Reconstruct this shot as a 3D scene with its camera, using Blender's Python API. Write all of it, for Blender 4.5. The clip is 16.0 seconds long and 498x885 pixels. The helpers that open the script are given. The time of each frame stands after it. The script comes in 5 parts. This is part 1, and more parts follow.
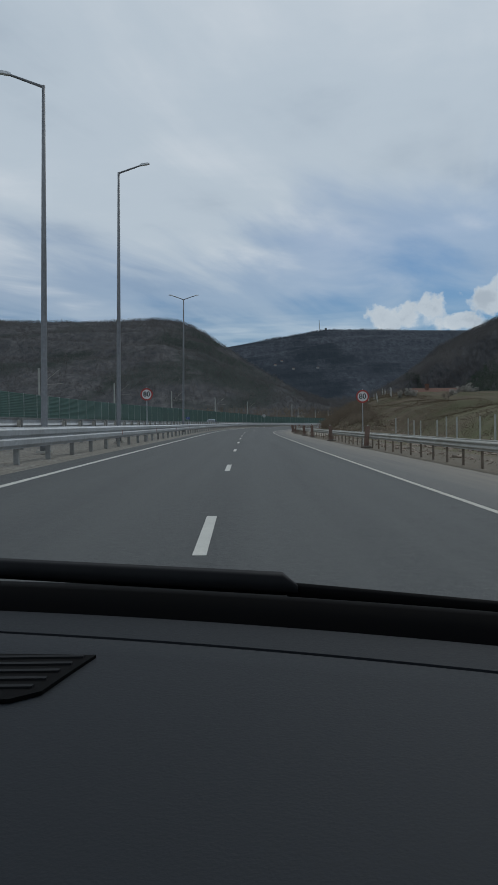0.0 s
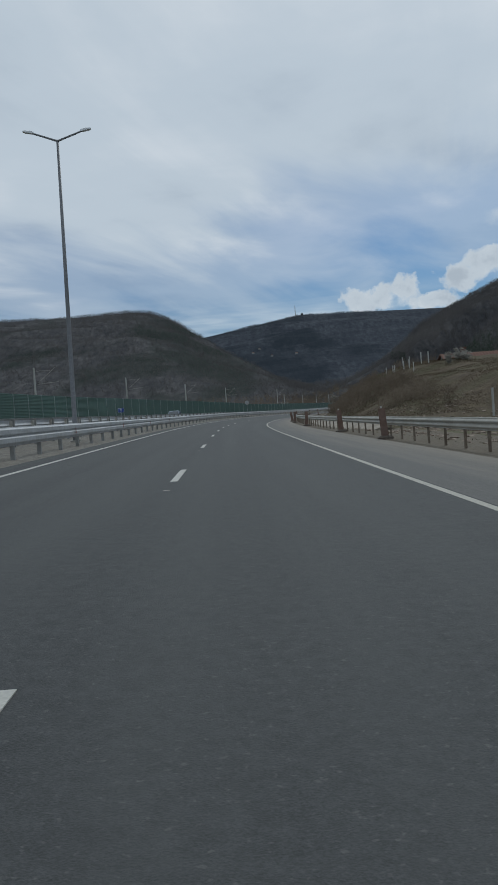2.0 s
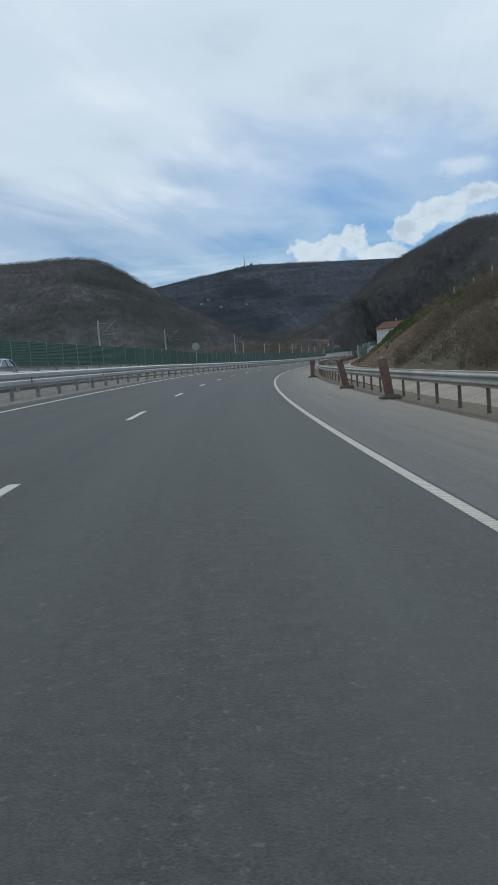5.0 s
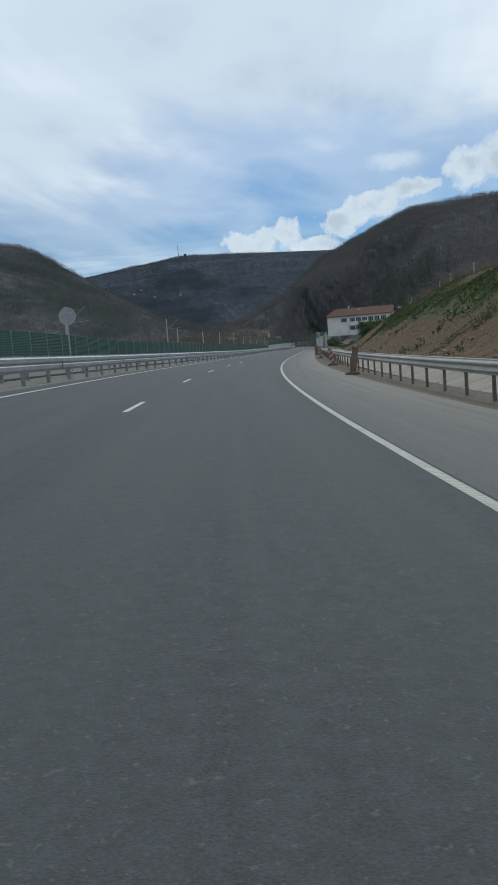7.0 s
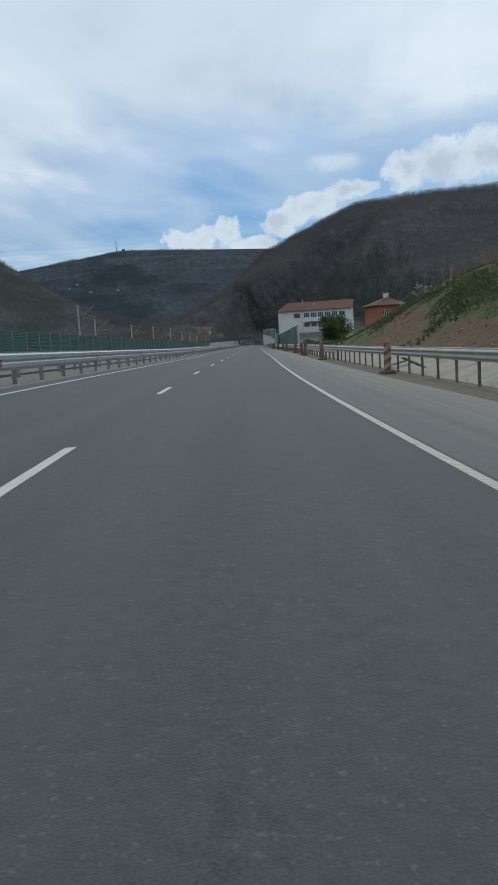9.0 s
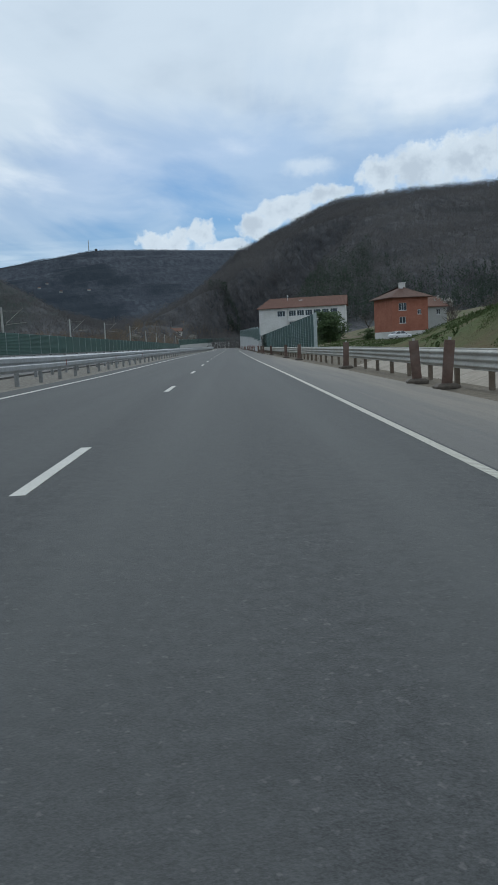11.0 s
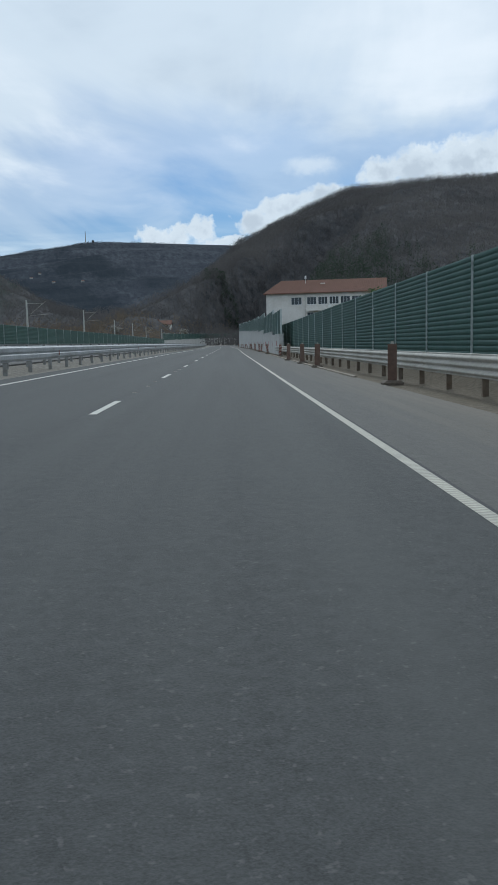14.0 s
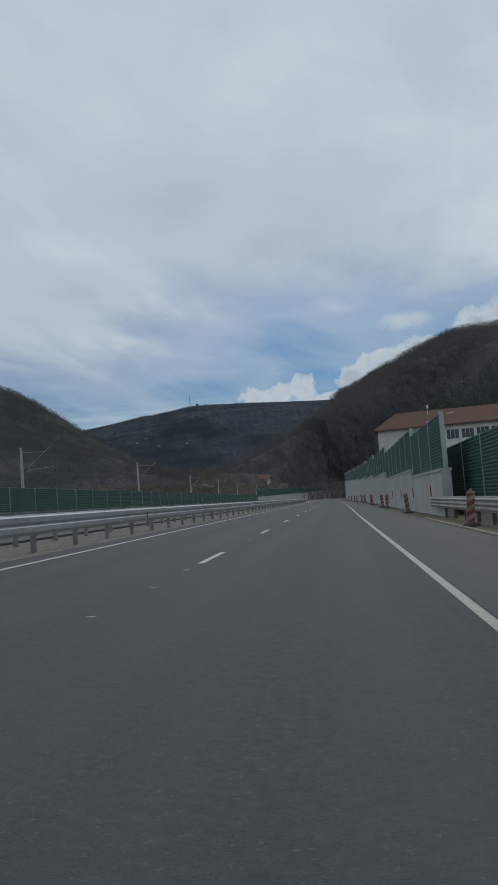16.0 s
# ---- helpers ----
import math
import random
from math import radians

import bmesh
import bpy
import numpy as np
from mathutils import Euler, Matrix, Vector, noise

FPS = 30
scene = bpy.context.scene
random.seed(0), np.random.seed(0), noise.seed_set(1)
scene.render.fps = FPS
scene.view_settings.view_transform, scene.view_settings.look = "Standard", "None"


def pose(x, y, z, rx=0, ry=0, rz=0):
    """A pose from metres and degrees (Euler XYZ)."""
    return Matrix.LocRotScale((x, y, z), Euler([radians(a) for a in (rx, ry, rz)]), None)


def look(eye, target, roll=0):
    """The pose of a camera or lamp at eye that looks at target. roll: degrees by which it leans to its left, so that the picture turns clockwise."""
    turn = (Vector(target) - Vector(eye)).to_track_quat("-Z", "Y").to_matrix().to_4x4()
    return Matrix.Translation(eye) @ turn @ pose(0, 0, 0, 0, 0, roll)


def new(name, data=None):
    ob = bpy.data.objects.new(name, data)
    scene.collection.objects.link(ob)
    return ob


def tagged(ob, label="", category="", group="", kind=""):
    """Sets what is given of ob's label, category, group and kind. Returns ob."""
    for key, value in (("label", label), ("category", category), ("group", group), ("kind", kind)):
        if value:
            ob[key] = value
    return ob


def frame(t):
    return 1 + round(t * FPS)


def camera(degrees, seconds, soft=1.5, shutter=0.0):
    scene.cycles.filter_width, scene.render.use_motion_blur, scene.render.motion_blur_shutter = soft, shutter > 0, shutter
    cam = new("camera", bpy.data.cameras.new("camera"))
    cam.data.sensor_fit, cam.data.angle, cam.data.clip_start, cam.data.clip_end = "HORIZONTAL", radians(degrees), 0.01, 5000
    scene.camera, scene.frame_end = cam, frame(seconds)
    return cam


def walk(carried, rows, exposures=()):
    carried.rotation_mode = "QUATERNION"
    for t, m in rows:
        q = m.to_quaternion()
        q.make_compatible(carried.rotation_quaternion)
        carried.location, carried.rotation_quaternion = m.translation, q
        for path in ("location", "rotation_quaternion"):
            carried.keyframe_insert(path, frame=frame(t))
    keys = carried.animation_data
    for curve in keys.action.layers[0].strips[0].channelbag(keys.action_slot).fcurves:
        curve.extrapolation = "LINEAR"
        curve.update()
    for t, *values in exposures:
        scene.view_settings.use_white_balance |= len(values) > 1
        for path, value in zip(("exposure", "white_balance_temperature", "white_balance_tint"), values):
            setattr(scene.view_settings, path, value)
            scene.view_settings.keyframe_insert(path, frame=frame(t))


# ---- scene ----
FOV = 33.24
PATH = [
    (0, (1.992, -6.513, 1.146), (2.037, -4.514, 1.102), -0.82),
    (0.5, (2.225, 4.873, 1.132), (2.280, 6.872, 1.085), -1.37),
    (1, (2.644, 16.864, 1.125), (2.704, 18.862, 1.071), -2.54),
    (1.5, (3.082, 29.060, 1.120), (3.155, 31.058, 1.060), -3.98),
    (2, (3.444, 41.193, 1.110), (3.530, 43.190, 1.040), -4.12),
    (2.5, (3.936, 53.336, 1.097), (4.027, 55.333, 1.020), -4.42),
    (3, (4.476, 65.392, 1.083), (4.574, 67.387, 0.987), -4.77),
    (3.5, (4.956, 77.539, 1.071), (5.070, 79.528, 0.898), -4.50),
    (4, (5.437, 89.803, 1.060), (5.566, 91.791, 0.883), -4.37),
    (4.5, (5.948, 102.461, 1.063), (6.111, 104.446, 0.881), -4.27),
    (5, (6.612, 115.121, 1.065), (6.810, 117.102, 0.875), -4.32),
    (5.5, (7.485, 127.781, 1.067), (7.717, 129.758, 0.869), -4.41),
    (6, (8.606, 140.443, 1.070), (8.872, 142.414, 0.863), -4.45),
    (6.5, (10.004, 153.105, 1.071), (10.306, 155.071, 0.860), -4.35),
    (7, (11.629, 165.383, 1.062), (11.979, 167.340, 0.842), -4.19),
    (7.5, (13.450, 177.389, 1.055), (13.849, 179.335, 0.828), -3.98),
    (8, (15.570, 189.572, 1.056), (15.993, 191.513, 0.826), -4.31),
    (8.5, (17.999, 201.939, 1.055), (18.466, 203.870, 0.821), -3.89),
    (9, (20.761, 214.830, 1.065), (21.254, 216.755, 0.832), -3.36),
    (9.5, (23.690, 227.293, 1.072), (24.194, 229.215, 0.844), -3.47),
    (10, (26.733, 239.597, 1.073), (27.259, 241.513, 0.842), -3.48),
    (10.5, (30.105, 252.380, 1.071), (30.645, 254.292, 0.841), -3.31),
    (11, (33.578, 265.163, 1.068), (34.132, 267.071, 0.838), -2.85),
    (11.5, (37.102, 277.946, 1.067), (37.670, 279.850, 0.835), -2.31),
    (12, (40.629, 290.728, 1.065), (41.211, 292.627, 0.833), -1.85),
    (12.5, (44.150, 303.510, 1.063), (44.746, 305.405, 0.831), -1.67),
    (13, (47.544, 315.628, 1.066), (48.131, 317.526, 0.832), -1.43),
    (13.5, (50.774, 327.511, 1.069), (51.353, 329.410, 0.833), -1.01),
    (14, (54.082, 339.256, 1.069), (54.648, 341.160, 0.833), -1.32),
    (14.5, (57.445, 350.877, 1.068), (57.999, 352.785, 0.841), -1.94),
    (14.8, (59.488, 357.946, 1.085), (60.043, 359.858, 0.891), -2.63),
    (15, (60.737, 362.690, 1.069), (61.261, 364.616, 0.936), -2.91),
    (15.5, (64.085, 374.326, 1.067), (64.466, 376.287, 1.147), -5.87),
    (16, (67.534, 386.720, 1.070), (67.872, 388.686, 1.215), -4.31),
]

cam = camera(FOV, 16.0, soft=1.6)
EXPOSURES = [(0, -0.57, 6000, 5), (2.5, -0.42, 6000, 5), (3.5, -0.24, 5930, 4.5), (7, -0.15, 5880, 4), (10, -0.16, 5880, 4), (13, -0.05, 5880, 4), (14.5, -0.11, 5900, 4), (15.5, -0.48, 6000, 5), (16, -0.60, 6000, 5)]
walk(cam, [(t, look(eye, aim, roll)) for t, eye, aim, roll in PATH], EXPOSURES)

# ---- world and sun ----
SUN_AZ, SUN_EL = 25.0, 42.0          # degrees right of +y, and above the horizon
world = bpy.data.worlds.new("sky_world")
scene.world = world
world.use_nodes = True


class Nodes:
    """Short hand for wiring shader nodes."""

    def __init__(self, tree):
        self.t = tree
        tree.nodes.clear()

    def n(self, kind, **inputs):
        node = self.t.nodes.new(kind)
        for key, value in inputs.items():
            self.put(node, key, value)
        return node

    def put(self, node, key, value):
        sock = node.inputs[int(key[1:])] if key[0] == "i" and key[1:].isdigit() else node.inputs[key.replace("_", " ")]
        if isinstance(value, bpy.types.NodeSocket):
            self.t.links.new(value, sock)
        else:
            sock.default_value = value

    def math(self, op, a, b=0.0, c=0.0):
        node = self.t.nodes.new("ShaderNodeMath")
        node.operation = op
        for i, v in enumerate((a, b, c)):
            self.put(node, "i%d" % i, v)
        return node.outputs[0]

    def vec(self, op, a, b=(0, 0, 0), scale=None):
        node = self.t.nodes.new("ShaderNodeVectorMath")
        node.operation = op
        self.put(node, "i0", a)
        self.put(node, "i1", b)
        if scale is not None:
            self.put(node, "Scale", scale)
        return node.outputs[1] if op in ("LENGTH", "DISTANCE", "DOT_PRODUCT") else node.outputs[0]

    def ramp(self, fac, stops, smooth=False):
        node = self.t.nodes.new("ShaderNodeValToRGB")
        node.color_ramp.interpolation = "EASE" if smooth else "LINEAR"
        els = node.color_ramp.elements
        while len(els) < len(stops):
            els.new(0.5)
        for el, (pos, col) in zip(els, stops):
            el.position = pos
            el.color = (*col, 1) if isinstance(col, tuple) else (col, col, col, 1)
        self.put(node, "Fac", fac)
        return node.outputs["Color"]

    def mix(self, fac, a, b, blend="MIX"):
        node = self.t.nodes.new("ShaderNodeMix")
        node.data_type = "RGBA"
        node.blend_type = blend
        node.clamp_factor = True
        self.put(node, "i0", fac)
        for i, v in ((6, a), (7, b)):
            self.put(node, "i%d" % i, v if isinstance(v, bpy.types.NodeSocket) else (*v, 1))
        return node.outputs[2]

    def noise(self, vector, scale, detail=4.0, rough=0.55, distort=0.0):
        node = self.n("ShaderNodeTexNoise", Scale=scale, Detail=detail, Roughness=rough, Distortion=distort)
        if vector is not None:
            self.put(node, "Vector", vector)
        return node.outputs["Fac"]


def build_world():
    w = Nodes(world.node_tree)
    tc = w.n("ShaderNodeTexCoord").outputs["Generated"]
    sep = w.n("ShaderNodeSeparateXYZ", Vector=tc)
    x, y, z = sep.outputs
    sky = w.t.nodes.new("ShaderNodeTexSky")
    sky.sky_type = "NISHITA"
    sky.sun_disc = False
    sky.sun_elevation = radians(SUN_EL)
    sky.sun_rotation = radians(SUN_AZ)
    sky.air_density, sky.dust_density = 1.0, 1.4
    blue = w.mix(1.0, w.vec("SCALE", sky.outputs[0], scale=0.062), (0.44, 0.72, 1.10), "MULTIPLY")
    # stratus: flat layers seen in perspective, thinning towards the horizon
    up = w.math("ADD", w.math("MAXIMUM", z, 0.0), 0.07)
    px, py = w.math("DIVIDE", x, up), w.math("DIVIDE", y, up)
    flat = w.n("ShaderNodeCombineXYZ", X=px, Y=py, Z=0.0).outputs[0]
    turned = w.n("ShaderNodeCombineXYZ", X=w.math("SUBTRACT", w.math("MULTIPLY", px, 0.9), w.math("MULTIPLY", py, 0.42)), Y=w.math("ADD", w.math("MULTIPLY", py, 0.30), w.math("MULTIPLY", px, 0.14)), Z=0.0).outputs[0]
    n1 = w.noise(turned, 0.62, 5.0, 0.5, 0.5)
    n2 = w.noise(w.vec("ADD", turned, (7.3, 2.1, 0.0)), 1.7, 6.0, 0.55, 0.6)
    n3 = w.noise(w.vec("ADD", flat, (1.7, 9.4, 0.0)), 1.1, 6.0, 0.5, 0.2)
    el = w.math("ARCSINE", z)
    grow = w.t.nodes.new("ShaderNodeMapRange")
    for k, v in zip(("Value", "From Min", "From Max", "To Min", "To Max"), (el, radians(6.0), radians(19.0), -0.12, 0.40)):
        w.put(grow, k, v)
    cover = w.math("ADD", w.math("ADD", n1, w.math("MULTIPLY", w.math("SUBTRACT", n2, 0.5), 0.5)), grow.outputs[0])
    mask = w.ramp(cover, [(0.34, 0.06), (0.58, 0.50), (0.80, 0.97)], True)
    shade = w.ramp(w.math("ADD", w.math("MULTIPLY", n2, 0.35), w.math("MULTIPLY", n3, 0.65)),
                   [(0.30, (0.58, 0.64, 0.72)), (0.48, (0.75, 0.80, 0.86)), (0.66, (0.93, 0.94, 0.97))], True)
    out = w.mix(mask, blue, shade)
    # thin white streaks low behind the crests
    low = w.ramp(el, [(0.0, 0.9), (radians(6.4), 0.75), (radians(8.2), 0.0)])
    out = w.mix(w.math("MULTIPLY", low, w.ramp(w.noise(w.vec("MULTIPLY", tc, (5.0, 5.0, 42.0)), 1.0, 4.0), [(0.42, 0.0), (0.66, 1.0)])), out, (0.80, 0.86, 0.92))
    # cumulus heaps: azimuth, elevation, radii in degrees
    heaps = [(10.6, 6.9, 1.4, 0.9), (12.2, 7.3, 1.25, 0.8), (13.8, 7.7, 1.05, 1.05), (15.4, 6.5, 2.4, 0.6),
             (17.2, 8.0, 1.7, 1.0), (19.4, 8.9, 2.1, 1.0), (22.0, 9.6, 1.8, 0.8), (25.8, 10.5, 1.9, 1.4), (28.4, 11.0, 2.6, 1.6), (32.2, 11.3, 3.4, 1.8), (37.5, 11.3, 4.2, 2.0)]
    warp = w.n("ShaderNodeTexNoise", Vector=tc, Scale=24.0, Detail=9.0, Roughness=0.62).outputs["Color"]
    wx, wy, _ = w.n("ShaderNodeSeparateXYZ", Vector=w.vec("SUBTRACT", warp, (0.5, 0.5, 0.5))).outputs
    az = w.math("ADD", w.math("ARCTAN2", x, y), w.math("MULTIPLY", wx, 0.055))
    eh = w.math("ADD", el, w.math("MULTIPLY", wy, 0.036))
    lump = w.noise(tc, 15.0, 6.0, 0.55)
    wob = w.math("MULTIPLY", w.math("SUBTRACT", w.noise(tc, 60.0, 6.0, 0.6), 0.5), 1.1)
    near = None
    for a, e, ra, re in heaps:
        da = w.math("DIVIDE", w.math("SUBTRACT", az, radians(a)), radians(ra))
        de = w.math("DIVIDE", w.math("SUBTRACT", eh, radians(e)), radians(re))
        d = w.math("SQRT", w.math("ADD", w.math("MULTIPLY", da, da), w.math("MULTIPLY", de, de)))
        near = d if near is None else w.math("SMOOTH_MIN", near, d, 0.42)
    puff = w.math("ADD", near, wob)
    heap = w.ramp(puff, [(0.66, 1.0), (1.02, 0.0)], True)
    lit = w.ramp(w.math("ADD", w.math("MULTIPLY", puff, 0.22), w.math("MULTIPLY", w.noise(w.vec("ADD", tc, (0.0, 0.0, -0.012)), 26.0, 8.0, 0.6), 0.92)),
                 [(0.38, (0.50, 0.55, 0.62)), (0.60, (0.70, 0.745, 0.80)), (0.84, (0.95, 0.96, 0.97))], True)
    out = w.mix(heap, out, lit)
    veil = w.math("MULTIPLY", w.ramp(w.math("ADD", near, w.math("MULTIPLY", wob, 0.4)), [(0.9, 1.0), (1.9, 0.0)], True), 0.25)
    out = w.mix(veil, out, (0.86, 0.89, 0.93))
    # a thin lens of cloud beside the large heap
    la = w.math("DIVIDE", w.math("SUBTRACT", az, radians(20.9)), radians(2.4))
    le = w.math("DIVIDE", w.math("SUBTRACT", eh, radians(11.4)), radians(0.75))
    lens = w.ramp(w.math("SQRT", w.math("ADD", w.math("MULTIPLY", la, la), w.math("MULTIPLY", le, le))), [(0.2, 0.6), (1.1, 0.0)], True)
    out = w.mix(lens, out, (0.84, 0.87, 0.91))
    bg = w.n("ShaderNodeBackground", Color=out, Strength=SKY)
    w.t.links.new(bg.outputs[0], w.n("ShaderNodeOutputWorld").inputs["Surface"])


SKY = 1.0
build_world()
sun = new("sun", bpy.data.lights.new("sun", "SUN"))
sun.data.energy, sun.data.angle, sun.data.color = 1.1, radians(12), (1.0, 0.96, 0.9)
sun.matrix_world = look((0, 0, 60), (-60 * math.sin(radians(SUN_AZ)), -60 * math.cos(radians(SUN_AZ)), 60 - 60 * math.tan(radians(SUN_EL))))


# ---- materials ----
def material(name, dark, light, rough=0.8, scale=6.0, metal=0.0, bump=0.0, bump_scale=60.0, stain=None, stain_scale=0.4, stain_amount=0.5,
             stretch=(1, 1, 1), vary=0.0, spec=0.5, distance=0.01):
    """Two scales of noise between dark and light, optional larger stains, a fine relief, and a shift for each object."""
    m = bpy.data.materials.new(name)
    m.use_nodes = True
    w = Nodes(m.node_tree)
    co = w.vec("MULTIPLY", w.n("ShaderNodeTexCoord").outputs["Object"], stretch)
    info = w.n("ShaderNodeObjectInfo").outputs["Random"]
    if vary:
        co = w.vec("ADD", co, w.n("ShaderNodeCombineXYZ", X=w.math("MULTIPLY", info, 37.0), Y=w.math("MULTIPLY", info, 11.0)).outputs[0])
    grain = w.noise(co, scale, 5.0, 0.6)
    col = w.mix(w.ramp(grain, [(0.3, 0.0), (0.7, 1.0)]), dark, light)
    if stain:
        big = w.noise(co, stain_scale, 4.0, 0.6, 0.4)
        col = w.mix(w.math("MULTIPLY", w.ramp(big, [(0.42, 0.0), (0.68, 1.0)]), stain_amount), col, stain)
    if vary:
        hsv = w.n("ShaderNodeHueSaturation", Color=col, Value=w.math("ADD", w.math("MULTIPLY", info, vary), 1.0 - vary / 2))
        col = hsv.outputs[0]
    b = w.n("ShaderNodeBsdfPrincipled", Base_Color=col, Metallic=metal)
    b.inputs["Specular IOR Level"].default_value = spec
    w.put(b, "Roughness", w.math("ADD", w.math("MULTIPLY", w.math("SUBTRACT", grain, 0.5), 0.25), rough))
    if bump:
        nb = w.n("ShaderNodeBump", Strength=bump, Distance=distance, Height=w.noise(co, bump_scale, 3.0, 0.6))
        w.put(b, "Normal", nb.outputs[0])
    w.t.links.new(b.outputs[0], w.n("ShaderNodeOutputMaterial").inputs["Surface"])
    return m




def asphalt(name, dark, light, pale, dust=None, reach=2.6, newer=None):
    """Rolled asphalt: pale chippings in dark binder, streaks and wheel tracks along the road, dust drifting in from the outer edge."""
    m = bpy.data.materials.new(name)
    m.use_nodes = True
    w = Nodes(m.node_tree)
    co = w.n("ShaderNodeTexCoord").outputs["Object"]
    fields = []
    for key in ("lat", "run"):
        node = w.t.nodes.new("ShaderNodeAttribute")
        node.attribute_name = key
        fields.append(node.outputs["Fac"])
    lat, run = fields
    grain = w.math("ADD", w.math("MULTIPLY", w.noise(co, 85.0, 4.0, 0.7), 0.6), w.math("MULTIPLY", w.noise(co, 11.0, 5.0, 0.75), 0.4))
    col = w.mix(w.ramp(grain, [(0.40, 0.0), (0.60, 1.0)]), dark, light)
    strip = w.n("ShaderNodeCombineXYZ", X=w.math("MULTIPLY", lat, 1.5), Y=w.math("MULTIPLY", run, 0.03), Z=0.0).outputs[0]
    col = w.mix(w.math("MULTIPLY", w.ramp(w.noise(strip, 1.0, 5.0, 0.6), [(0.38, 0.0), (0.70, 1.0)]), 0.5), col, pale)
    track = w.math("ADD", w.math("MULTIPLY", w.math("COSINE", w.math("MULTIPLY", w.math("ADD", lat, 0.95), 2 * math.pi / 1.87)), 0.5), 0.5)
    col = w.mix(w.math("MULTIPLY", track, 0.22), col, pale)
    chip = w.ramp(w.noise(co, 30.0, 2.0, 0.5), [(0.64, 0.0), (0.72, 1.0)])
    col = w.mix(w.math("MULTIPLY", chip, 0.35), col, (0.16, 0.158, 0.15))
    blot = w.ramp(w.noise(w.vec("ADD", co, (31.0, 7.0, 0.0)), 1.3, 5.0, 0.65), [(0.60, 0.0), (0.78, 1.0)])
    col = w.mix(w.math("MULTIPLY", blot, 0.4), col, dark)
    if dust:
        edge = w.math("MULTIPLY", w.math("ADD", w.math("DIVIDE", lat, reach), w.math("MULTIPLY", w.math("SUBTRACT", w.noise(strip, 2.2, 6.0, 0.65), 0.5), 1.3)), 0.85)
        col = w.mix(w.ramp(edge, [(0.22, 0.0), (0.85, 0.9)]), col, dust)
    if newer:
        along_road = w.t.nodes.new("ShaderNodeMapRange")
        for k, v in zip(("Value", "From Min", "From Max", "To Min", "To Max"), (run, 315.0, 405.0, 0.0, 0.72)):
            w.put(along_road, k, v)
        col = w.mix(along_road.outputs[0], col, w.mix(w.ramp(grain, [(0.40, 0.0), (0.60, 1.0)]), *newer))
    b = w.n("ShaderNodeBsdfPrincipled", Base_Color=col, Roughness=0.84)
    b.inputs["Specular IOR Level"].default_value = 0.4
    w.put(b, "Normal", w.n("ShaderNodeBump", Strength=0.6, Distance=0.008, Height=w.noise(co, 110.0, 3.0, 0.6)).outputs[0])
    w.t.links.new(b.outputs[0], w.n("ShaderNodeOutputMaterial").inputs["Surface"])
    return m


def forest(name, dark, light, green, crown, stand, trunks=0.5):
    """Leafless woodland seen from afar: crowns, clearer and denser strips, and stands of dark conifers."""
    m = bpy.data.materials.new(name)
    m.use_nodes = True
    w = Nodes(m.node_tree)
    co = w.vec("MULTIPLY", w.n("ShaderNodeTexCoord").outputs["Object"], (1.0, 0.25, 1.0))
    tree = w.noise(co, 1.0 / crown, 5.0, 0.72)
    col = w.mix(w.ramp(tree, [(0.34, 0.0), (0.66, 1.0)]), dark, light)
    strips = w.noise(w.vec("ADD", co, (410.0, 90.0, 0.0)), 0.14 / crown, 5.0, 0.6, 0.6)
    col = w.mix(w.math("MULTIPLY", w.ramp(strips, [(0.40, 0.0), (0.64, 1.0)]), trunks), col, dark)
    firs = w.ramp(w.noise(w.vec("MULTIPLY", co, (0.8, 0.8, 1.6)), 1.0 / stand, 8.0, 0.62, 0.5), [(0.52, 0.0), (0.60, 1.0)])
    col = w.mix(w.math("MULTIPLY", firs, 0.8), col, green)
    b = w.n("ShaderNodeBsdfPrincipled", Base_Color=col, Roughness=0.97)
    b.inputs["Specular IOR Level"].default_value = 0.03
    w.put(b, "Normal", w.n("ShaderNodeBump", Strength=0.7, Distance=crown * 0.45, Height=tree).outputs[0])
    w.t.links.new(b.outputs[0], w.n("ShaderNodeOutputMaterial").inputs["Surface"])
    return m


def twigs(name, dark, light, scale):
    """Fine bare twigs, through which some light passes."""
    m = bpy.data.materials.new(name)
    m.use_nodes = True
    w = Nodes(m.node_tree)
    col = w.mix(w.ramp(w.noise(w.n("ShaderNodeTexCoord").outputs["Object"], scale, 5.0, 0.6), [(0.3, 0.0), (0.7, 1.0)]), dark, light)
    both = w.t.nodes.new("ShaderNodeMixShader")
    both.inputs[0].default_value = 0.45
    w.t.links.new(w.n("ShaderNodeBsdfDiffuse", Color=col).outputs[0], both.inputs[1])
    w.t.links.new(w.n("ShaderNodeBsdfTranslucent", Color=col).outputs[0], both.inputs[2])
    w.t.links.new(both.outputs[0], w.n("ShaderNodeOutputMaterial").inputs["Surface"])
    return m


ASPHALT = asphalt("asphalt", (0.030, 0.0318, 0.0325), (0.068, 0.071, 0.0715), (0.080, 0.083, 0.081))
SHOULDER = asphalt("dusty_asphalt", (0.070, 0.069, 0.066), (0.120, 0.117, 0.110), (0.142, 0.136, 0.125), (0.205, 0.182, 0.148), newer=((0.040, 0.040, 0.039), (0.088, 0.087, 0.083)))

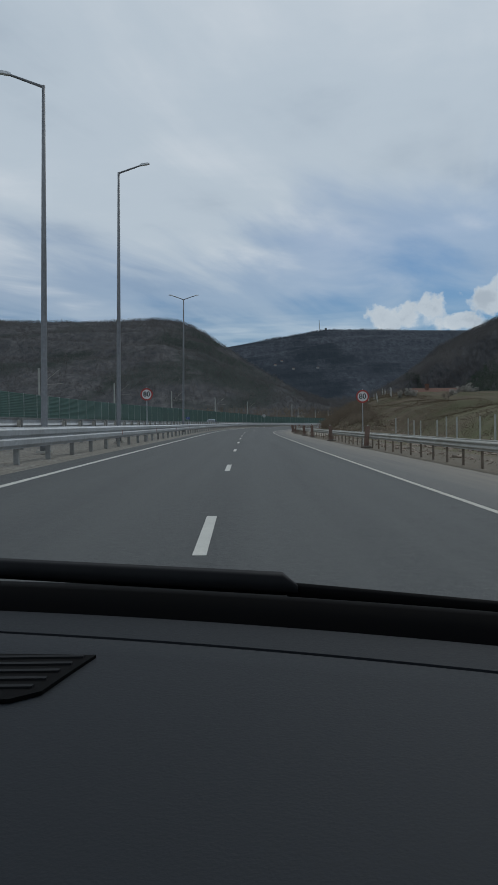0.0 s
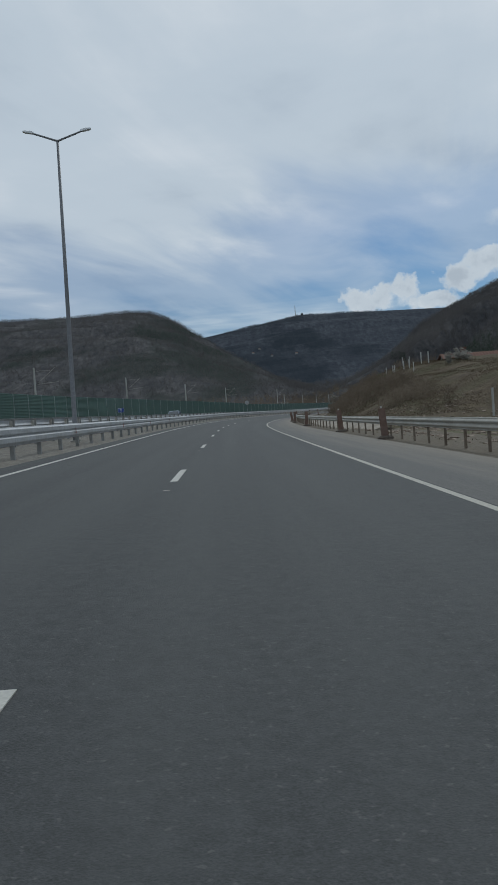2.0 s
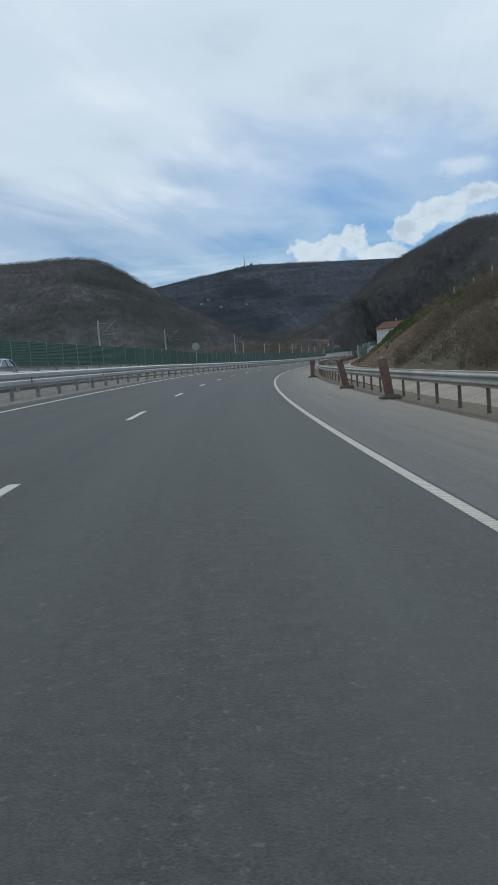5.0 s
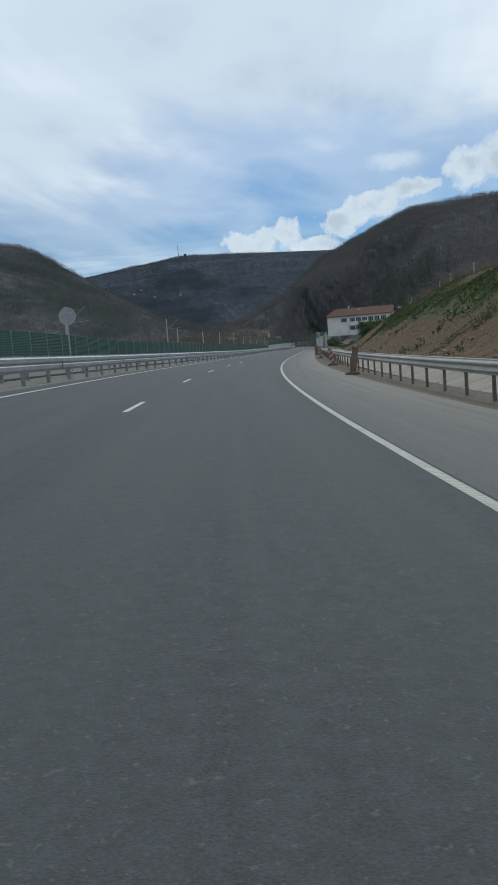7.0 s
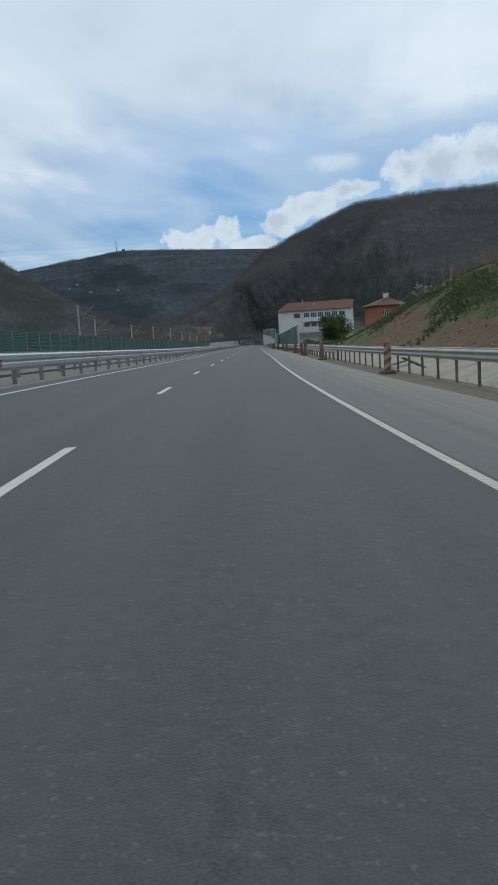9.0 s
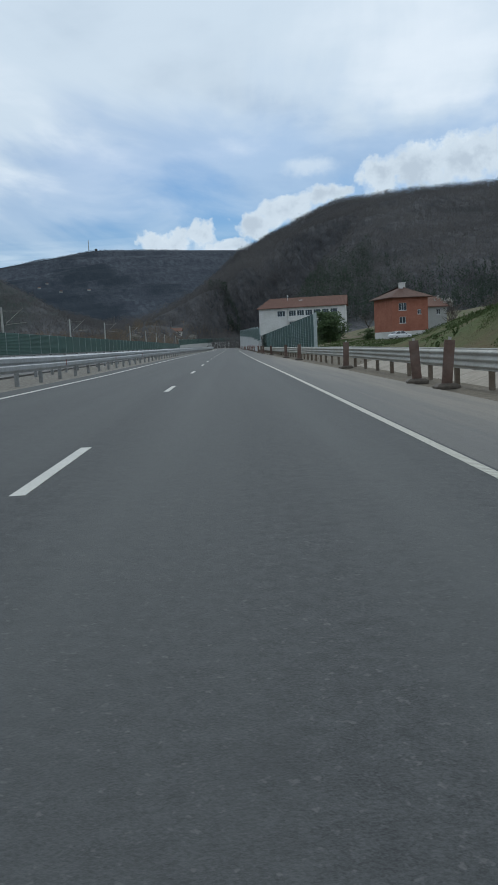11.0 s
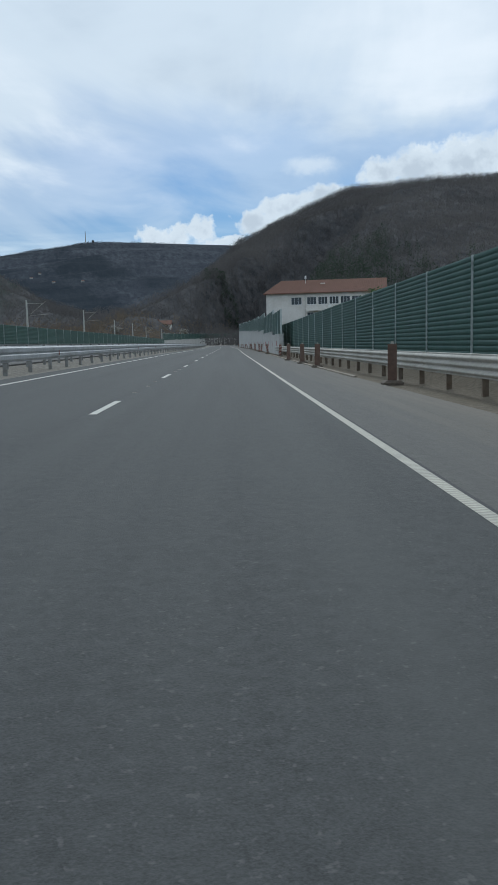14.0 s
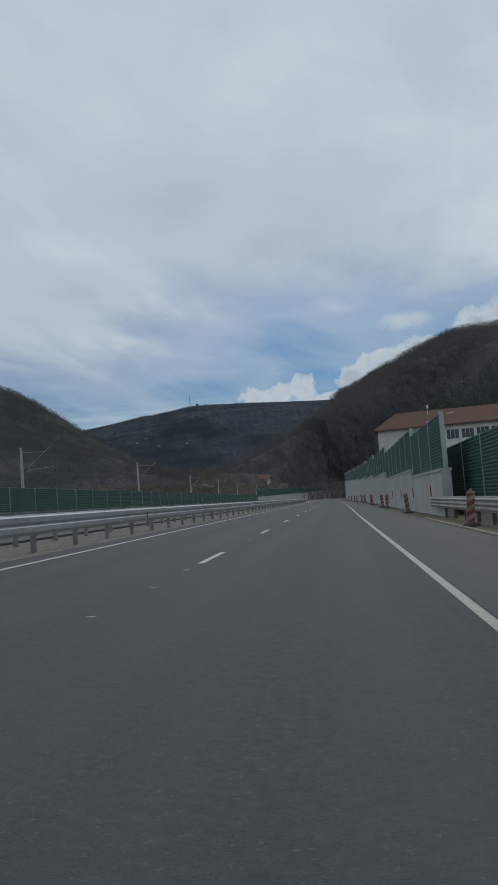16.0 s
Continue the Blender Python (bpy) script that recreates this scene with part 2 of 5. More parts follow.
PAINT = material("road_paint", (0.40, 0.39, 0.345), (0.56, 0.545, 0.49), 0.6, 40.0, bump=0.4, bump_scale=25.0, stain=(0.34, 0.335, 0.315), stain_scale=1.3, stain_amount=0.5)
GRAVEL = material("gravel", (0.095, 0.088, 0.076), (0.33, 0.31, 0.275), 0.9, 7.0, bump=0.9, bump_scale=12.0, stain=(0.20, 0.178, 0.142), stain_scale=0.5, stain_amount=0.5, distance=0.06, spec=0.1)
ZINC = material("galvanised_steel", (0.34, 0.355, 0.37), (0.48, 0.495, 0.51), 0.62, 8.0, metal=0.25, bump=0.08, bump_scale=30.0, stain=(0.24, 0.235, 0.22), stain_scale=1.1, stain_amount=0.4, vary=0.12)
ZINC_DULL = material("dull_post_steel", (0.21, 0.215, 0.21), (0.32, 0.325, 0.315), 0.75, 8.0, metal=0.15, stain=(0.15, 0.13, 0.11), stain_scale=2.0, stain_amount=0.5, vary=0.2)
# galvanised lamp poles seen from their unlit side: that shade is in this colour
LAMPSTEEL_SHADED = material("shaded_lamp_steel", (0.15, 0.155, 0.165), (0.23, 0.235, 0.245), 0.55, 8.0, metal=0.4, vary=0.1)
ZINC_OLD = material("weathered_steel", (0.37, 0.36, 0.325), (0.50, 0.485, 0.44), 0.75, 9.0, metal=0.05, bump=0.1, bump_scale=30.0, stain=(0.24, 0.205, 0.155), stain_scale=0.9, stain_amount=0.4, vary=0.12, spec=0.3)
POSTBROWN = material("rusty_post_steel", (0.13, 0.105, 0.08), (0.24, 0.20, 0.155), 0.75, 9.0, metal=0.2, stain=(0.12, 0.075, 0.045), stain_scale=2.0, stain_amount=0.6, vary=0.3)
GREEN = material("green_acoustic_panel", (0.020, 0.062, 0.050), (0.032, 0.086, 0.069), 0.6, 3.0, metal=0.05, bump=0.08, bump_scale=40.0, stain=(0.048, 0.105, 0.088), stain_scale=0.6, stain_amount=0.5, vary=0.14, spec=0.35)
POSTSTEEL = material("post_steel", (0.36, 0.40, 0.39), (0.50, 0.54, 0.53), 0.55, 6.0, metal=0.2, vary=0.1)
CONCRETE = material("pale_concrete", (0.42, 0.42, 0.40), (0.56, 0.56, 0.54), 0.85, 3.0, bump=0.25, bump_scale=30.0, stain=(0.33, 0.33, 0.31), stain_scale=0.35, stain_amount=0.5, vary=0.06)
DITCH = material("ditch_concrete", (0.23, 0.198, 0.155), (0.325, 0.285, 0.232), 0.9, 5.0, bump=0.3, bump_scale=25.0, stain=(0.18, 0.148, 0.108), stain_scale=0.6, stain_amount=0.7, vary=0.05)
RUST = material("brown_board", (0.105, 0.066, 0.048), (0.17, 0.105, 0.08), 0.75, 7.0, stain=(0.26, 0.20, 0.17), stain_scale=2.5, stain_amount=0.4, vary=0.25)
OLDRED = material("dirty_red_stripe", (0.19, 0.045, 0.032), (0.28, 0.075, 0.055), 0.65, 9.0, stain=(0.2, 0.13, 0.1), stain_scale=3.0, stain_amount=0.5, vary=0.3)
OLDWHITE = material("dirty_white_board", (0.30, 0.26, 0.22), (0.42, 0.38, 0.33), 0.7, 8.0, stain=(0.20, 0.14, 0.11), stain_scale=2.5, stain_amount=0.6, vary=0.3)
RED = material("red_paint", (0.30, 0.03, 0.025), (0.38, 0.05, 0.04), 0.5, 9.0, vary=0.1)
WHITE = material("white_paint", (0.66, 0.66, 0.65), (0.76, 0.76, 0.75), 0.5, 9.0, stain=(0.5, 0.49, 0.47), stain_scale=2.0, stain_amount=0.4)
BLUE = material("blue_sign_paint", (0.012, 0.045, 0.22), (0.02, 0.06, 0.28), 0.45, 9.0)
BLACK = material("black_paint", (0.015, 0.015, 0.016), (0.03, 0.03, 0.03), 0.5, 9.0)
FOOT = material("dusty_rubber_foot", (0.085, 0.070, 0.056), (0.15, 0.125, 0.10), 0.9, 20.0, bump=0.3)
RUBBER = material("rubber_foot", (0.05, 0.042, 0.036), (0.10, 0.085, 0.07), 0.9, 20.0, bump=0.3)
LAMPGLASS = material("lamp_glass", (0.7, 0.72, 0.75), (0.8, 0.82, 0.84), 0.2, 5.0)
PLASTER = material("white_plaster", (0.62, 0.60, 0.56), (0.72, 0.70, 0.67), 0.85, 2.0, bump=0.15, bump_scale=20.0, stain=(0.46, 0.43, 0.38), stain_scale=0.35, stain_amount=0.45)
ORANGE = material("orange_plaster", (0.31, 0.125, 0.082), (0.41, 0.18, 0.122), 0.85, 2.0, bump=0.2, bump_scale=15.0, stain=(0.26, 0.10, 0.065), stain_scale=0.5, stain_amount=0.6, spec=0.15)
TILES = material("clay_roof_tiles", (0.125, 0.068, 0.052), (0.205, 0.115, 0.088), 0.85, 5.0, bump=0.6, bump_scale=9.0, stain=(0.13, 0.075, 0.055), stain_scale=0.5, stain_amount=0.6, distance=0.05, spec=0.15)
ROOFBROWN = material("brown_roof_tiles", (0.085, 0.050, 0.038), (0.145, 0.085, 0.065), 0.85, 3.0, bump=0.6, bump_scale=6.0, stain=(0.10, 0.07, 0.06), stain_scale=0.5, stain_amount=0.6, distance=0.06, spec=0.15)
GLASS = material("window_glass", (0.035, 0.042, 0.05), (0.06, 0.07, 0.08), 0.12, 1.0, spec=0.7)
POLE = material("concrete_pole", (0.33, 0.33, 0.31), (0.45, 0.45, 0.42), 0.85, 4.0, vary=0.15)
TWIG = twigs("bare_twigs", (0.092, 0.090, 0.092), (0.158, 0.150, 0.145), 0.012)
# bluer than the near twigs: distance haze put into the colour
TWIG_HAZED = twigs("hazed_bare_twigs", (0.082, 0.092, 0.108), (0.122, 0.131, 0.146), 0.012)
BLOSSOM = material("pale_blossom", (0.20, 0.188, 0.160), (0.34, 0.32, 0.28), 0.9, 1.0, spec=0.1)
WEED = material("pale_green_weeds", (0.062, 0.090, 0.034), (0.112, 0.142, 0.058), 0.85, 0.5, spec=0.1)
LEAF = material("green_leaves", (0.040, 0.064, 0.026), (0.085, 0.122, 0.048), 0.8, 0.8, spec=0.15, vary=0.3)
CONIFER = twigs("conifer_needles", (0.046, 0.062, 0.050), (0.078, 0.098, 0.074), 0.03)
BARK = material("bark", (0.07, 0.058, 0.046), (0.13, 0.11, 0.09), 0.9, 12.0, bump=0.5)


def ribbed_paint():
    """Cream road paint laid in raised cross ribs, darker between them, with worn patches."""
    m = bpy.data.materials.new("ribbed_road_paint")
    m.use_nodes = True
    w = Nodes(m.node_tree)
    co = w.n("ShaderNodeTexCoord").outputs["Object"]
    y = w.n("ShaderNodeSeparateXYZ", Vector=co).outputs[1]
    rib = w.math("ADD", w.math("MULTIPLY", w.math("SINE", w.math("MULTIPLY", y, 2 * math.pi / 0.075)), 0.5), 0.5)
    wear = w.noise(co, 2.2, 5.0, 0.6)
    col = w.mix(w.ramp(w.noise(co, 35.0, 4.0, 0.6), [(0.3, 0.0), (0.7, 1.0)]), (0.33, 0.315, 0.255), (0.46, 0.445, 0.375))
    col = w.mix(w.math("MULTIPLY", w.ramp(rib, [(0.15, 1.0), (0.6, 0.0)]), 0.45), col, (0.15, 0.145, 0.125))
    col = w.mix(w.ramp(wear, [(0.55, 0.0), (0.75, 0.6)]), col, (0.17, 0.17, 0.16))
    b = w.n("ShaderNodeBsdfPrincipled", Base_Color=col, Roughness=0.65)
    w.put(b, "Normal", w.n("ShaderNodeBump", Strength=0.8, Distance=0.008, Height=rib).outputs[0])
    w.t.links.new(b.outputs[0], w.n("ShaderNodeOutputMaterial").inputs["Surface"])
    return m


RIBBED = ribbed_paint()


# ---- road alignment ----
KNOTS_Y0, KNOTS_DY = -40.0, 40.0
KNOTS = np.array([5.03, 5.45, 6.16, 7.07, 8.68, 12.75, 19.55, 29.03, 39.8, 50.57, 61.46, 72.46, 83.47, 94.61, 105.69])
BANK_Y = [0, 60, 120, 180, 240, 300, 420]
BANK = [0.0292, 0.0369, 0.0503, 0.0701, 0.044, 0.0202, 0.0406]


def second_derivatives():
    n, d = len(KNOTS), KNOTS_DY
    a, b = np.eye(n), np.zeros((n, n))
    for i in range(1, n - 1):
        a[i, i - 1:i + 2] = d / 6, 2 * d / 3, d / 6
        b[i, i - 1:i + 2] = 1 / d, -2 / d, 1 / d
    return np.linalg.solve(a, b @ KNOTS)


CURVE = second_derivatives()


def edge_x(y):
    """x of the right edge line at y."""
    y = np.asarray(y, float)
    top = KNOTS_Y0 + KNOTS_DY * (len(KNOTS) - 1)
    yc = np.clip(y, KNOTS_Y0, top - 1e-6)
    i = ((yc - KNOTS_Y0) // KNOTS_DY).astype(int)
    b = (yc - KNOTS_Y0 - i * KNOTS_DY) / KNOTS_DY
    a = 1 - b
    x = a * KNOTS[i] + b * KNOTS[i + 1] + ((a**3 - a) * CURVE[i] + (b**3 - b) * CURVE[i + 1]) * KNOTS_DY**2 / 6
    return x + np.where(y > top, (y - top) * 0.2615, 0) + np.where(y > 640, 0.0006 * (y - 640) ** 2, 0) + np.where(y < KNOTS_Y0, (y - KNOTS_Y0) * 0.0305, 0)


def edge_slope(y):
    return (edge_x(np.asarray(y, float) + 0.5) - edge_x(np.asarray(y, float) - 0.5))


def bank(y):
    return np.interp(y, BANK_Y, BANK)


def surface(y, lat):
    """Height of the banked carriageway and its flatter shoulder, lat metres to the right of the right edge line."""
    b = bank(y)
    return -b * (np.clip(lat, -10.5, 0.0) + 2.2) - np.minimum(b, 0.03) * np.clip(lat, 0.0, 4.0)


def at(y, lat, up=0.0):
    """A point lat metres to the right of the edge line, up metres over the carriageway's plane."""
    s = float(edge_slope(y))
    foot = y + lat * s / math.hypot(1, s)
    s = float(edge_slope(foot))
    c = math.hypot(1, s)
    return Vector((float(edge_x(foot)) + lat / c, foot - lat * s / c, float(surface(y, lat)) + up))


def along(y, lat, up=0.0, turn=0.0):
    """A pose on the road: its y axis runs along the road."""
    p = at(y, lat, up)
    return Matrix.Translation(p) @ Matrix.Rotation(-math.atan(float(edge_slope(y))) + radians(turn), 4, "Z")


def span(y0, y1, lat, up0=0.0, up1=None):
    """A pose at the first of two points on the road, its y axis aimed at the second, and the length between."""
    a, b = at(y0, lat, up0), at(y1, lat, up0 if up1 is None else up1)
    d = b - a
    m = Matrix.Translation(a) @ Matrix.Rotation(math.atan2(-d.x, d.y), 4, "Z") @ Matrix.Rotation(math.asin(d.z / d.length), 4, "X")
    return m, d.length


# ---- mesh helpers ----
class Shape:
    """Collects vertices and faces for one mesh."""

    def __init__(self):
        self.v, self.f = [], []

    def add(self, verts, faces, m=None):
        n = len(self.v)
        self.v += [tuple(m @ Vector(p)) if m else tuple(p) for p in verts]
        self.f += [tuple(i + n for i in f) for f in faces]
        return self

    def box(self, x0, x1, y0, y1, z0, z1, m=None):
        return self.add([(x, y, z) for z in (z0, z1) for x, y in ((x0, y0), (x1, y0), (x1, y1), (x0, y1))],
                        [(3, 2, 1, 0), (4, 5, 6, 7), (0, 1, 5, 4), (1, 2, 6, 5), (2, 3, 7, 6), (3, 0, 4, 7)], m)

    def tube(self, a, b, ra, rb, n=8, cap=True):
        a, b = Vector(a), Vector(b)
        q = (b - a).to_track_quat("Z", "Y").to_matrix()
        ring = [q @ Vector((math.cos(2 * math.pi * k / n), math.sin(2 * math.pi * k / n), 0)) for k in range(n)]
        verts = [a + p * ra for p in ring] + [b + p * rb for p in ring]
        faces = [(k, (k + 1) % n, n + (k + 1) % n, n + k) for k in range(n)]
        if cap:
            faces += [tuple(range(n - 1, -1, -1)), tuple(range(n, 2 * n))]
        return self.add(verts, faces)

    def loft(self, rings, closed=True, cap=True):
        """Rings of equal length, joined in turn."""
        n, base = len(rings[0]), []
        for r in rings:
            base += list(r)
        faces = []
        for i in range(len(rings) - 1):
            for k in range(n if closed else n - 1):
                j = (k + 1) % n
                faces.append((i * n + k, i * n + j, (i + 1) * n + j, (i + 1) * n + k))
        if cap and closed:
            faces += [tuple(range(n - 1, -1, -1)), tuple(range((len(rings) - 1) * n, len(rings) * n))]
        return self.add(base, faces)

    def mesh(self, name, mat, smooth=False):
        me = bpy.data.meshes.new(name)
        me.from_pydata(self.v, [], self.f)
        me.validate()
        me.materials.append(mat)
        if smooth:
            me.polygons.foreach_set("use_smooth", [True] * len(me.polygons))
        me.update()
        return me


def thing(name, label, category, group="", kind="", m=None):
    """An Empty that holds the parts of one thing."""
    ob = new(name)
    ob.empty_display_size = 0.2
    if m is not None:
        ob.matrix_world = m
    return tagged(ob, label, category, group, kind)


def part(name, data, parent, m=None, label=""):
    """One mesh as a part of a thing; m is its pose in the thing's own space."""
    ob = new(name, data)
    ob.parent = parent
    if m is not None:
        ob.matrix_local = m
    return tagged(ob, label)


def sheet(name, ys, lats, ups, mat, raise_with=None):
    """A strip along the road with the given cross-section."""
    ys = np.asarray(ys, float)
    s = edge_slope(ys)
    c = np.hypot(1, s)
    ex = edge_x(ys)
    rows = []
    for lat, up in zip(lats, ups):
        z = surface(ys, lat) + up + (raise_with(ys, lat) if raise_with else 0)
        rows.append(np.stack([ex + lat / c, ys - lat * s / c, z], -1))
    v = np.stack(rows, 1).reshape(-1, 3)
    n = len(lats)
    faces = [(i * n + k, i * n + k + 1, (i + 1) * n + k + 1, (i + 1) * n + k) for i in range(len(ys) - 1) for k in range(n - 1)]
    me = bpy.data.meshes.new(name)
    me.from_pydata(v.tolist(), [], faces)
    me.materials.append(mat)
    for key, values in (("lat", np.tile(np.asarray(lats, float), len(ys))), ("run", np.repeat(ys, n))):
        me.attributes.new(key, "FLOAT", "POINT").data.foreach_set("value", values.astype(np.float32))
    me.update()
    return new(name, me)


def scatter_quads(name, label, points, size, mat, seed, flat=0.5, blades=1, slim=0.42):
    """Many small leaf-like quads in one mesh of kind stuff."""
    r = np.random.RandomState(seed)
    n = len(points)
    allv = []
    for _ in range(blades):
        c = points + r.normal(0, 1, (n, 3)) * size * np.array([1.2, 1.2, 0.35])
        a = r.normal(0, 1, (n, 3))
        a[:, 2] = np.abs(a[:, 2]) + flat
        a *= (size * r.uniform(0.5, 1.3, n) / np.linalg.norm(a, axis=1))[:, None]
        b = np.cross(a, r.normal(0, 1, (n, 3)))
        b *= (size * slim * r.uniform(0.6, 1.2, n) / np.maximum(np.linalg.norm(b, axis=1), 1e-6))[:, None]
        allv.append(np.stack([c, c + a * 0.5 + b, c + a, c + a * 0.5 - b], 1))
    v = np.concatenate(allv).reshape(-1, 3)
    me = bpy.data.meshes.new(name)
    me.from_pydata(v.tolist(), [], np.arange(len(v)).reshape(-1, 4).tolist())
    me.materials.append(mat)
    return tagged(new(name, me), label, "vegetation", kind="stuff")


# ---- ground and hills ----
def waves(x, y, size, seed, n=9):
    """Smooth random relief of about unit height, with features of the given size."""
    r = np.random.RandomState(seed)
    z = 0
    for _ in range(n):
        a, k, p = r.uniform(0, 2 * np.pi), 2 * np.pi / size * r.uniform(0.6, 1.8), r.uniform(0, 2 * np.pi)
        z = z + np.sin((np.cos(a) * x + np.sin(a) * y) * k + p)
    return z / n * 1.6


def polar(dist, rows):
    return [(2 + dist * math.sin(radians(a)), -6 + dist * math.cos(radians(a)), dist * math.tan(radians(e))) for a, e in rows]


RIDGE_LEFT = [(-1600, 1500, 232), (-900, 1750, 246), (-520, 1890, 240), (-340, 1920, 235), (-175, 1945, 246), (-85, 1960, 243), (5, 1965, 236), (90, 1990, 225), (230, 2060, 200)]
RIDGE_FAR = polar(4600, [(-6, 4.0), (-3, 4.4), (-1.2, 4.8), (0.2, 5.33), (2.85, 5.78), (6.34, 6.33), (9, 6.33), (11, 6.25), (13.5, 6.02), (16, 5.95), (18, 5.9), (24, 5.5)])
RIDGE_RIGHT = [(370, 1444, 188), (391, 1385, 188), (428, 1338, 188), (466, 1322, 188), (527, 1294, 188), (646, 1215, 188), (760, 1130, 187), (900, 1000, 187), (1100, 800, 190), (1300, 500, 180), (1400, 0, 170)]
RIDGE_SPUR = [(132, 872, 9), (150, 900, 26), (190, 935, 42), (260, 1000, 66), (380, 1120, 100), (420, 1250, 120)]


RIDGE_END = [(150, 1120, 30), (215, 1115, 30), (280, 1130, 42), (350, 1180, 70)]


def hill(x, y, ridge, width, power=1.0):
    """Height of a ridge: its crest line, falling to nothing width metres away."""
    best, height = np.full(x.shape, 1e9), np.zeros(x.shape)
    for (xa, ya, za), (xb, yb, zb) in zip(ridge, ridge[1:]):
        dx, dy = xb - xa, yb - ya
        u = np.clip(((x - xa) * dx + (y - ya) * dy) / (dx * dx + dy * dy), 0, 1)
        d = np.hypot(x - xa - u * dx, y - ya - u * dy)
        closer = d < best
        best, height = np.where(closer, d, best), np.where(closer, za + u * (zb - za), height)
    s = np.clip(1 - best / width, 0, 1)
    return height * np.clip(s * (1.55 - 0.55 * s), 0, 1) ** power


def left_hill(x, y):
    """The long rounded hill, whose end drops to the valley."""
    u = np.clip((67 - 0.022 * (y - 387) - x + 250) / 420, 0, 1)
    return hill(x, y, RIDGE_LEFT, 1150, 1.1) * u * u * (3 - 2 * u)


def right_hill(x, y):
    """The steep near hill, which breaks off towards the road."""
    u = x - 0.27 * y
    return hill(x, y, RIDGE_RIGHT, 700, 1.2) * np.interp(u, [-230, -150, -90, -45, -20, 17, 67, 109, 178], [0, 0.13, 0.34, 0.55, 0.68, 0.78, 0.885, 0.97, 1])


def carved(z, crest, x, y, size, seed):
    """Side valleys worn into a slope between its foot and its crest."""
    u = np.clip(z / crest, 0, 1)
    cut = np.clip(0.5 - 0.6 * waves(x, y, size, seed) - 0.3 * waves(x, y, size * 0.4, seed + 9), 0, 1)
    return z * (1 - 0.13 * cut * 4 * u * (1 - u))


def hills(x, y):
    a = carved(left_hill(x, y), 236.0, x, y, 260, 71)
    b = carved(hill(x, y, RIDGE_FAR, 2500), 500.0, x, y, 620, 72)
    c = carved(right_hill(x, y), 188.0, x, y, 190, 73)
    d = hill(x, y, RIDGE_SPUR, 62, 0.9)
    e = hill(x, y, RIDGE_END, 95, 0.9)
    lat = (x - edge_x(y)) / np.hypot(1, edge_slope(y))
    clear = np.clip((np.abs(lat + 11) - 21) / 26, 0, 1)
    clear = clear * clear * (3 - 2 * clear)
    past = np.clip((y - 930) / 170, 0, 1)
    clear = clear + (1 - clear) * past * past * (3 - 2 * past)
    z = np.maximum(np.maximum(np.maximum(a, b), np.maximum(c, d) * clear), e * clear)
    gullies = waves(x, y, 330, 5) * 0.07 + waves(x, y, 120, 6) * 0.03
    return z * (1 + gullies * np.clip(1.2 - z / 220, 0.15, 1))


def far_side_rise(y):
    """How far the other carriageway lies over the banked plane."""
    return np.interp(y, [130, 190], [0.28, 0.06])


def ground_z(x, y):
    c = np.hypot(1, edge_slope(y))
    lat = (x - edge_x(y)) / c
    base = surface(y, lat) - 0.05
    side = np.interp(lat, [-60, -40, -30, -26, -21.5, -12, -11, -8.4], [0.4, 0.5, 0.6, 0.9, 0.9, 1.0, 0.4, 0.0])
    base = base + side * np.where(lat < -21.6, far_side_rise(y) + 0.35, far_side_rise(y))
    base = base - np.where((lat > -21.8) & (lat < -12), 0.04, 0)
    # right: verge, lined ditch, field and cut bank
    verge = np.interp(lat, [2.5, 3.9, 4.6, 5.6, 6.6, 9], [0.03, 0.05, -0.25, -0.30, 0.10, 0.10])
    verge = np.where(verge < 0, verge * np.interp(y, [92, 104, 318, 328], [0.0, 1.0, 1.0, 0.0]), verge)
    cut = np.interp(lat, [6.6, 8, 10, 12, 14, 16, 18, 20, 23, 28, 60, 140], [0, 0.6, 2.05, 3.6, 4.9, 5.95, 6.7, 7.15, 7.45, 7.6, 8.4, 12.0])
    here = np.interp(y, [96, 122, 140, 165, 180, 285, 305, 335, 352, 700], [0.0, 0.5, 0.75, 0.95, 1.0, 0.95, 0.64, 0.10, 0.07, 0.10])
    lip = np.interp(lat, [16.5, 19, 23, 60, 200], [0, 1.8, 3.3, 4.2, 8.0]) * np.interp(y, [40, 70, 100, 128], [0.8, 0.95, 1.0, 0.0])
    field = np.interp(lat, [4, 9, 30, 60], [0, -0.3, -0.2, 0.0]) * np.interp(y, [90, 110, 330, 360], [1, 0, 0, 0.0])
    terrace = np.interp(lat, [4.5, 10, 22, 40, 90], [0.0, 0.2, 0.6, 1.6, 9.0]) * np.interp(y, [330, 352, 430, 540], [0, 1, 1.0, 1.25])
    rough = waves(x, y, 15, 3) * 0.35 * np.clip((lat - 8) / 8, 0, 1) + waves(x, y, 45, 4) * 0.6 * np.clip((np.abs(lat) - 30) / 60, 0, 1)
    rough = rough + (waves(x, y, 4.5, 7) * 0.16) * np.clip((lat - 8) / 3, 0, 1) * np.clip((60 - lat) / 20, 0, 1)
    berm = np.interp(lat, [3.7, 4.6, 6.5, 9], [0, 0.5, 0.5, 0.1]) * np.interp(y, [322, 331, 416, 423], [0, 1, 1, 0])
    right = verge + berm + np.maximum(cut * here, terrace) + lip + field + rough
    z = base + np.where(lat > 2.5, right, 0) + np.where(lat < -40, rough, 0)
    mound = 7.5 * np.exp(-(((x - 130) / 17) ** 2 + ((y - 830) / 30) ** 2))
    return np.maximum(z, z * 0.0 + hills(x, y) + np.minimum(z, 3.0) * np.clip(1 - hills(x, y) / 6, 0, 1)) + mound


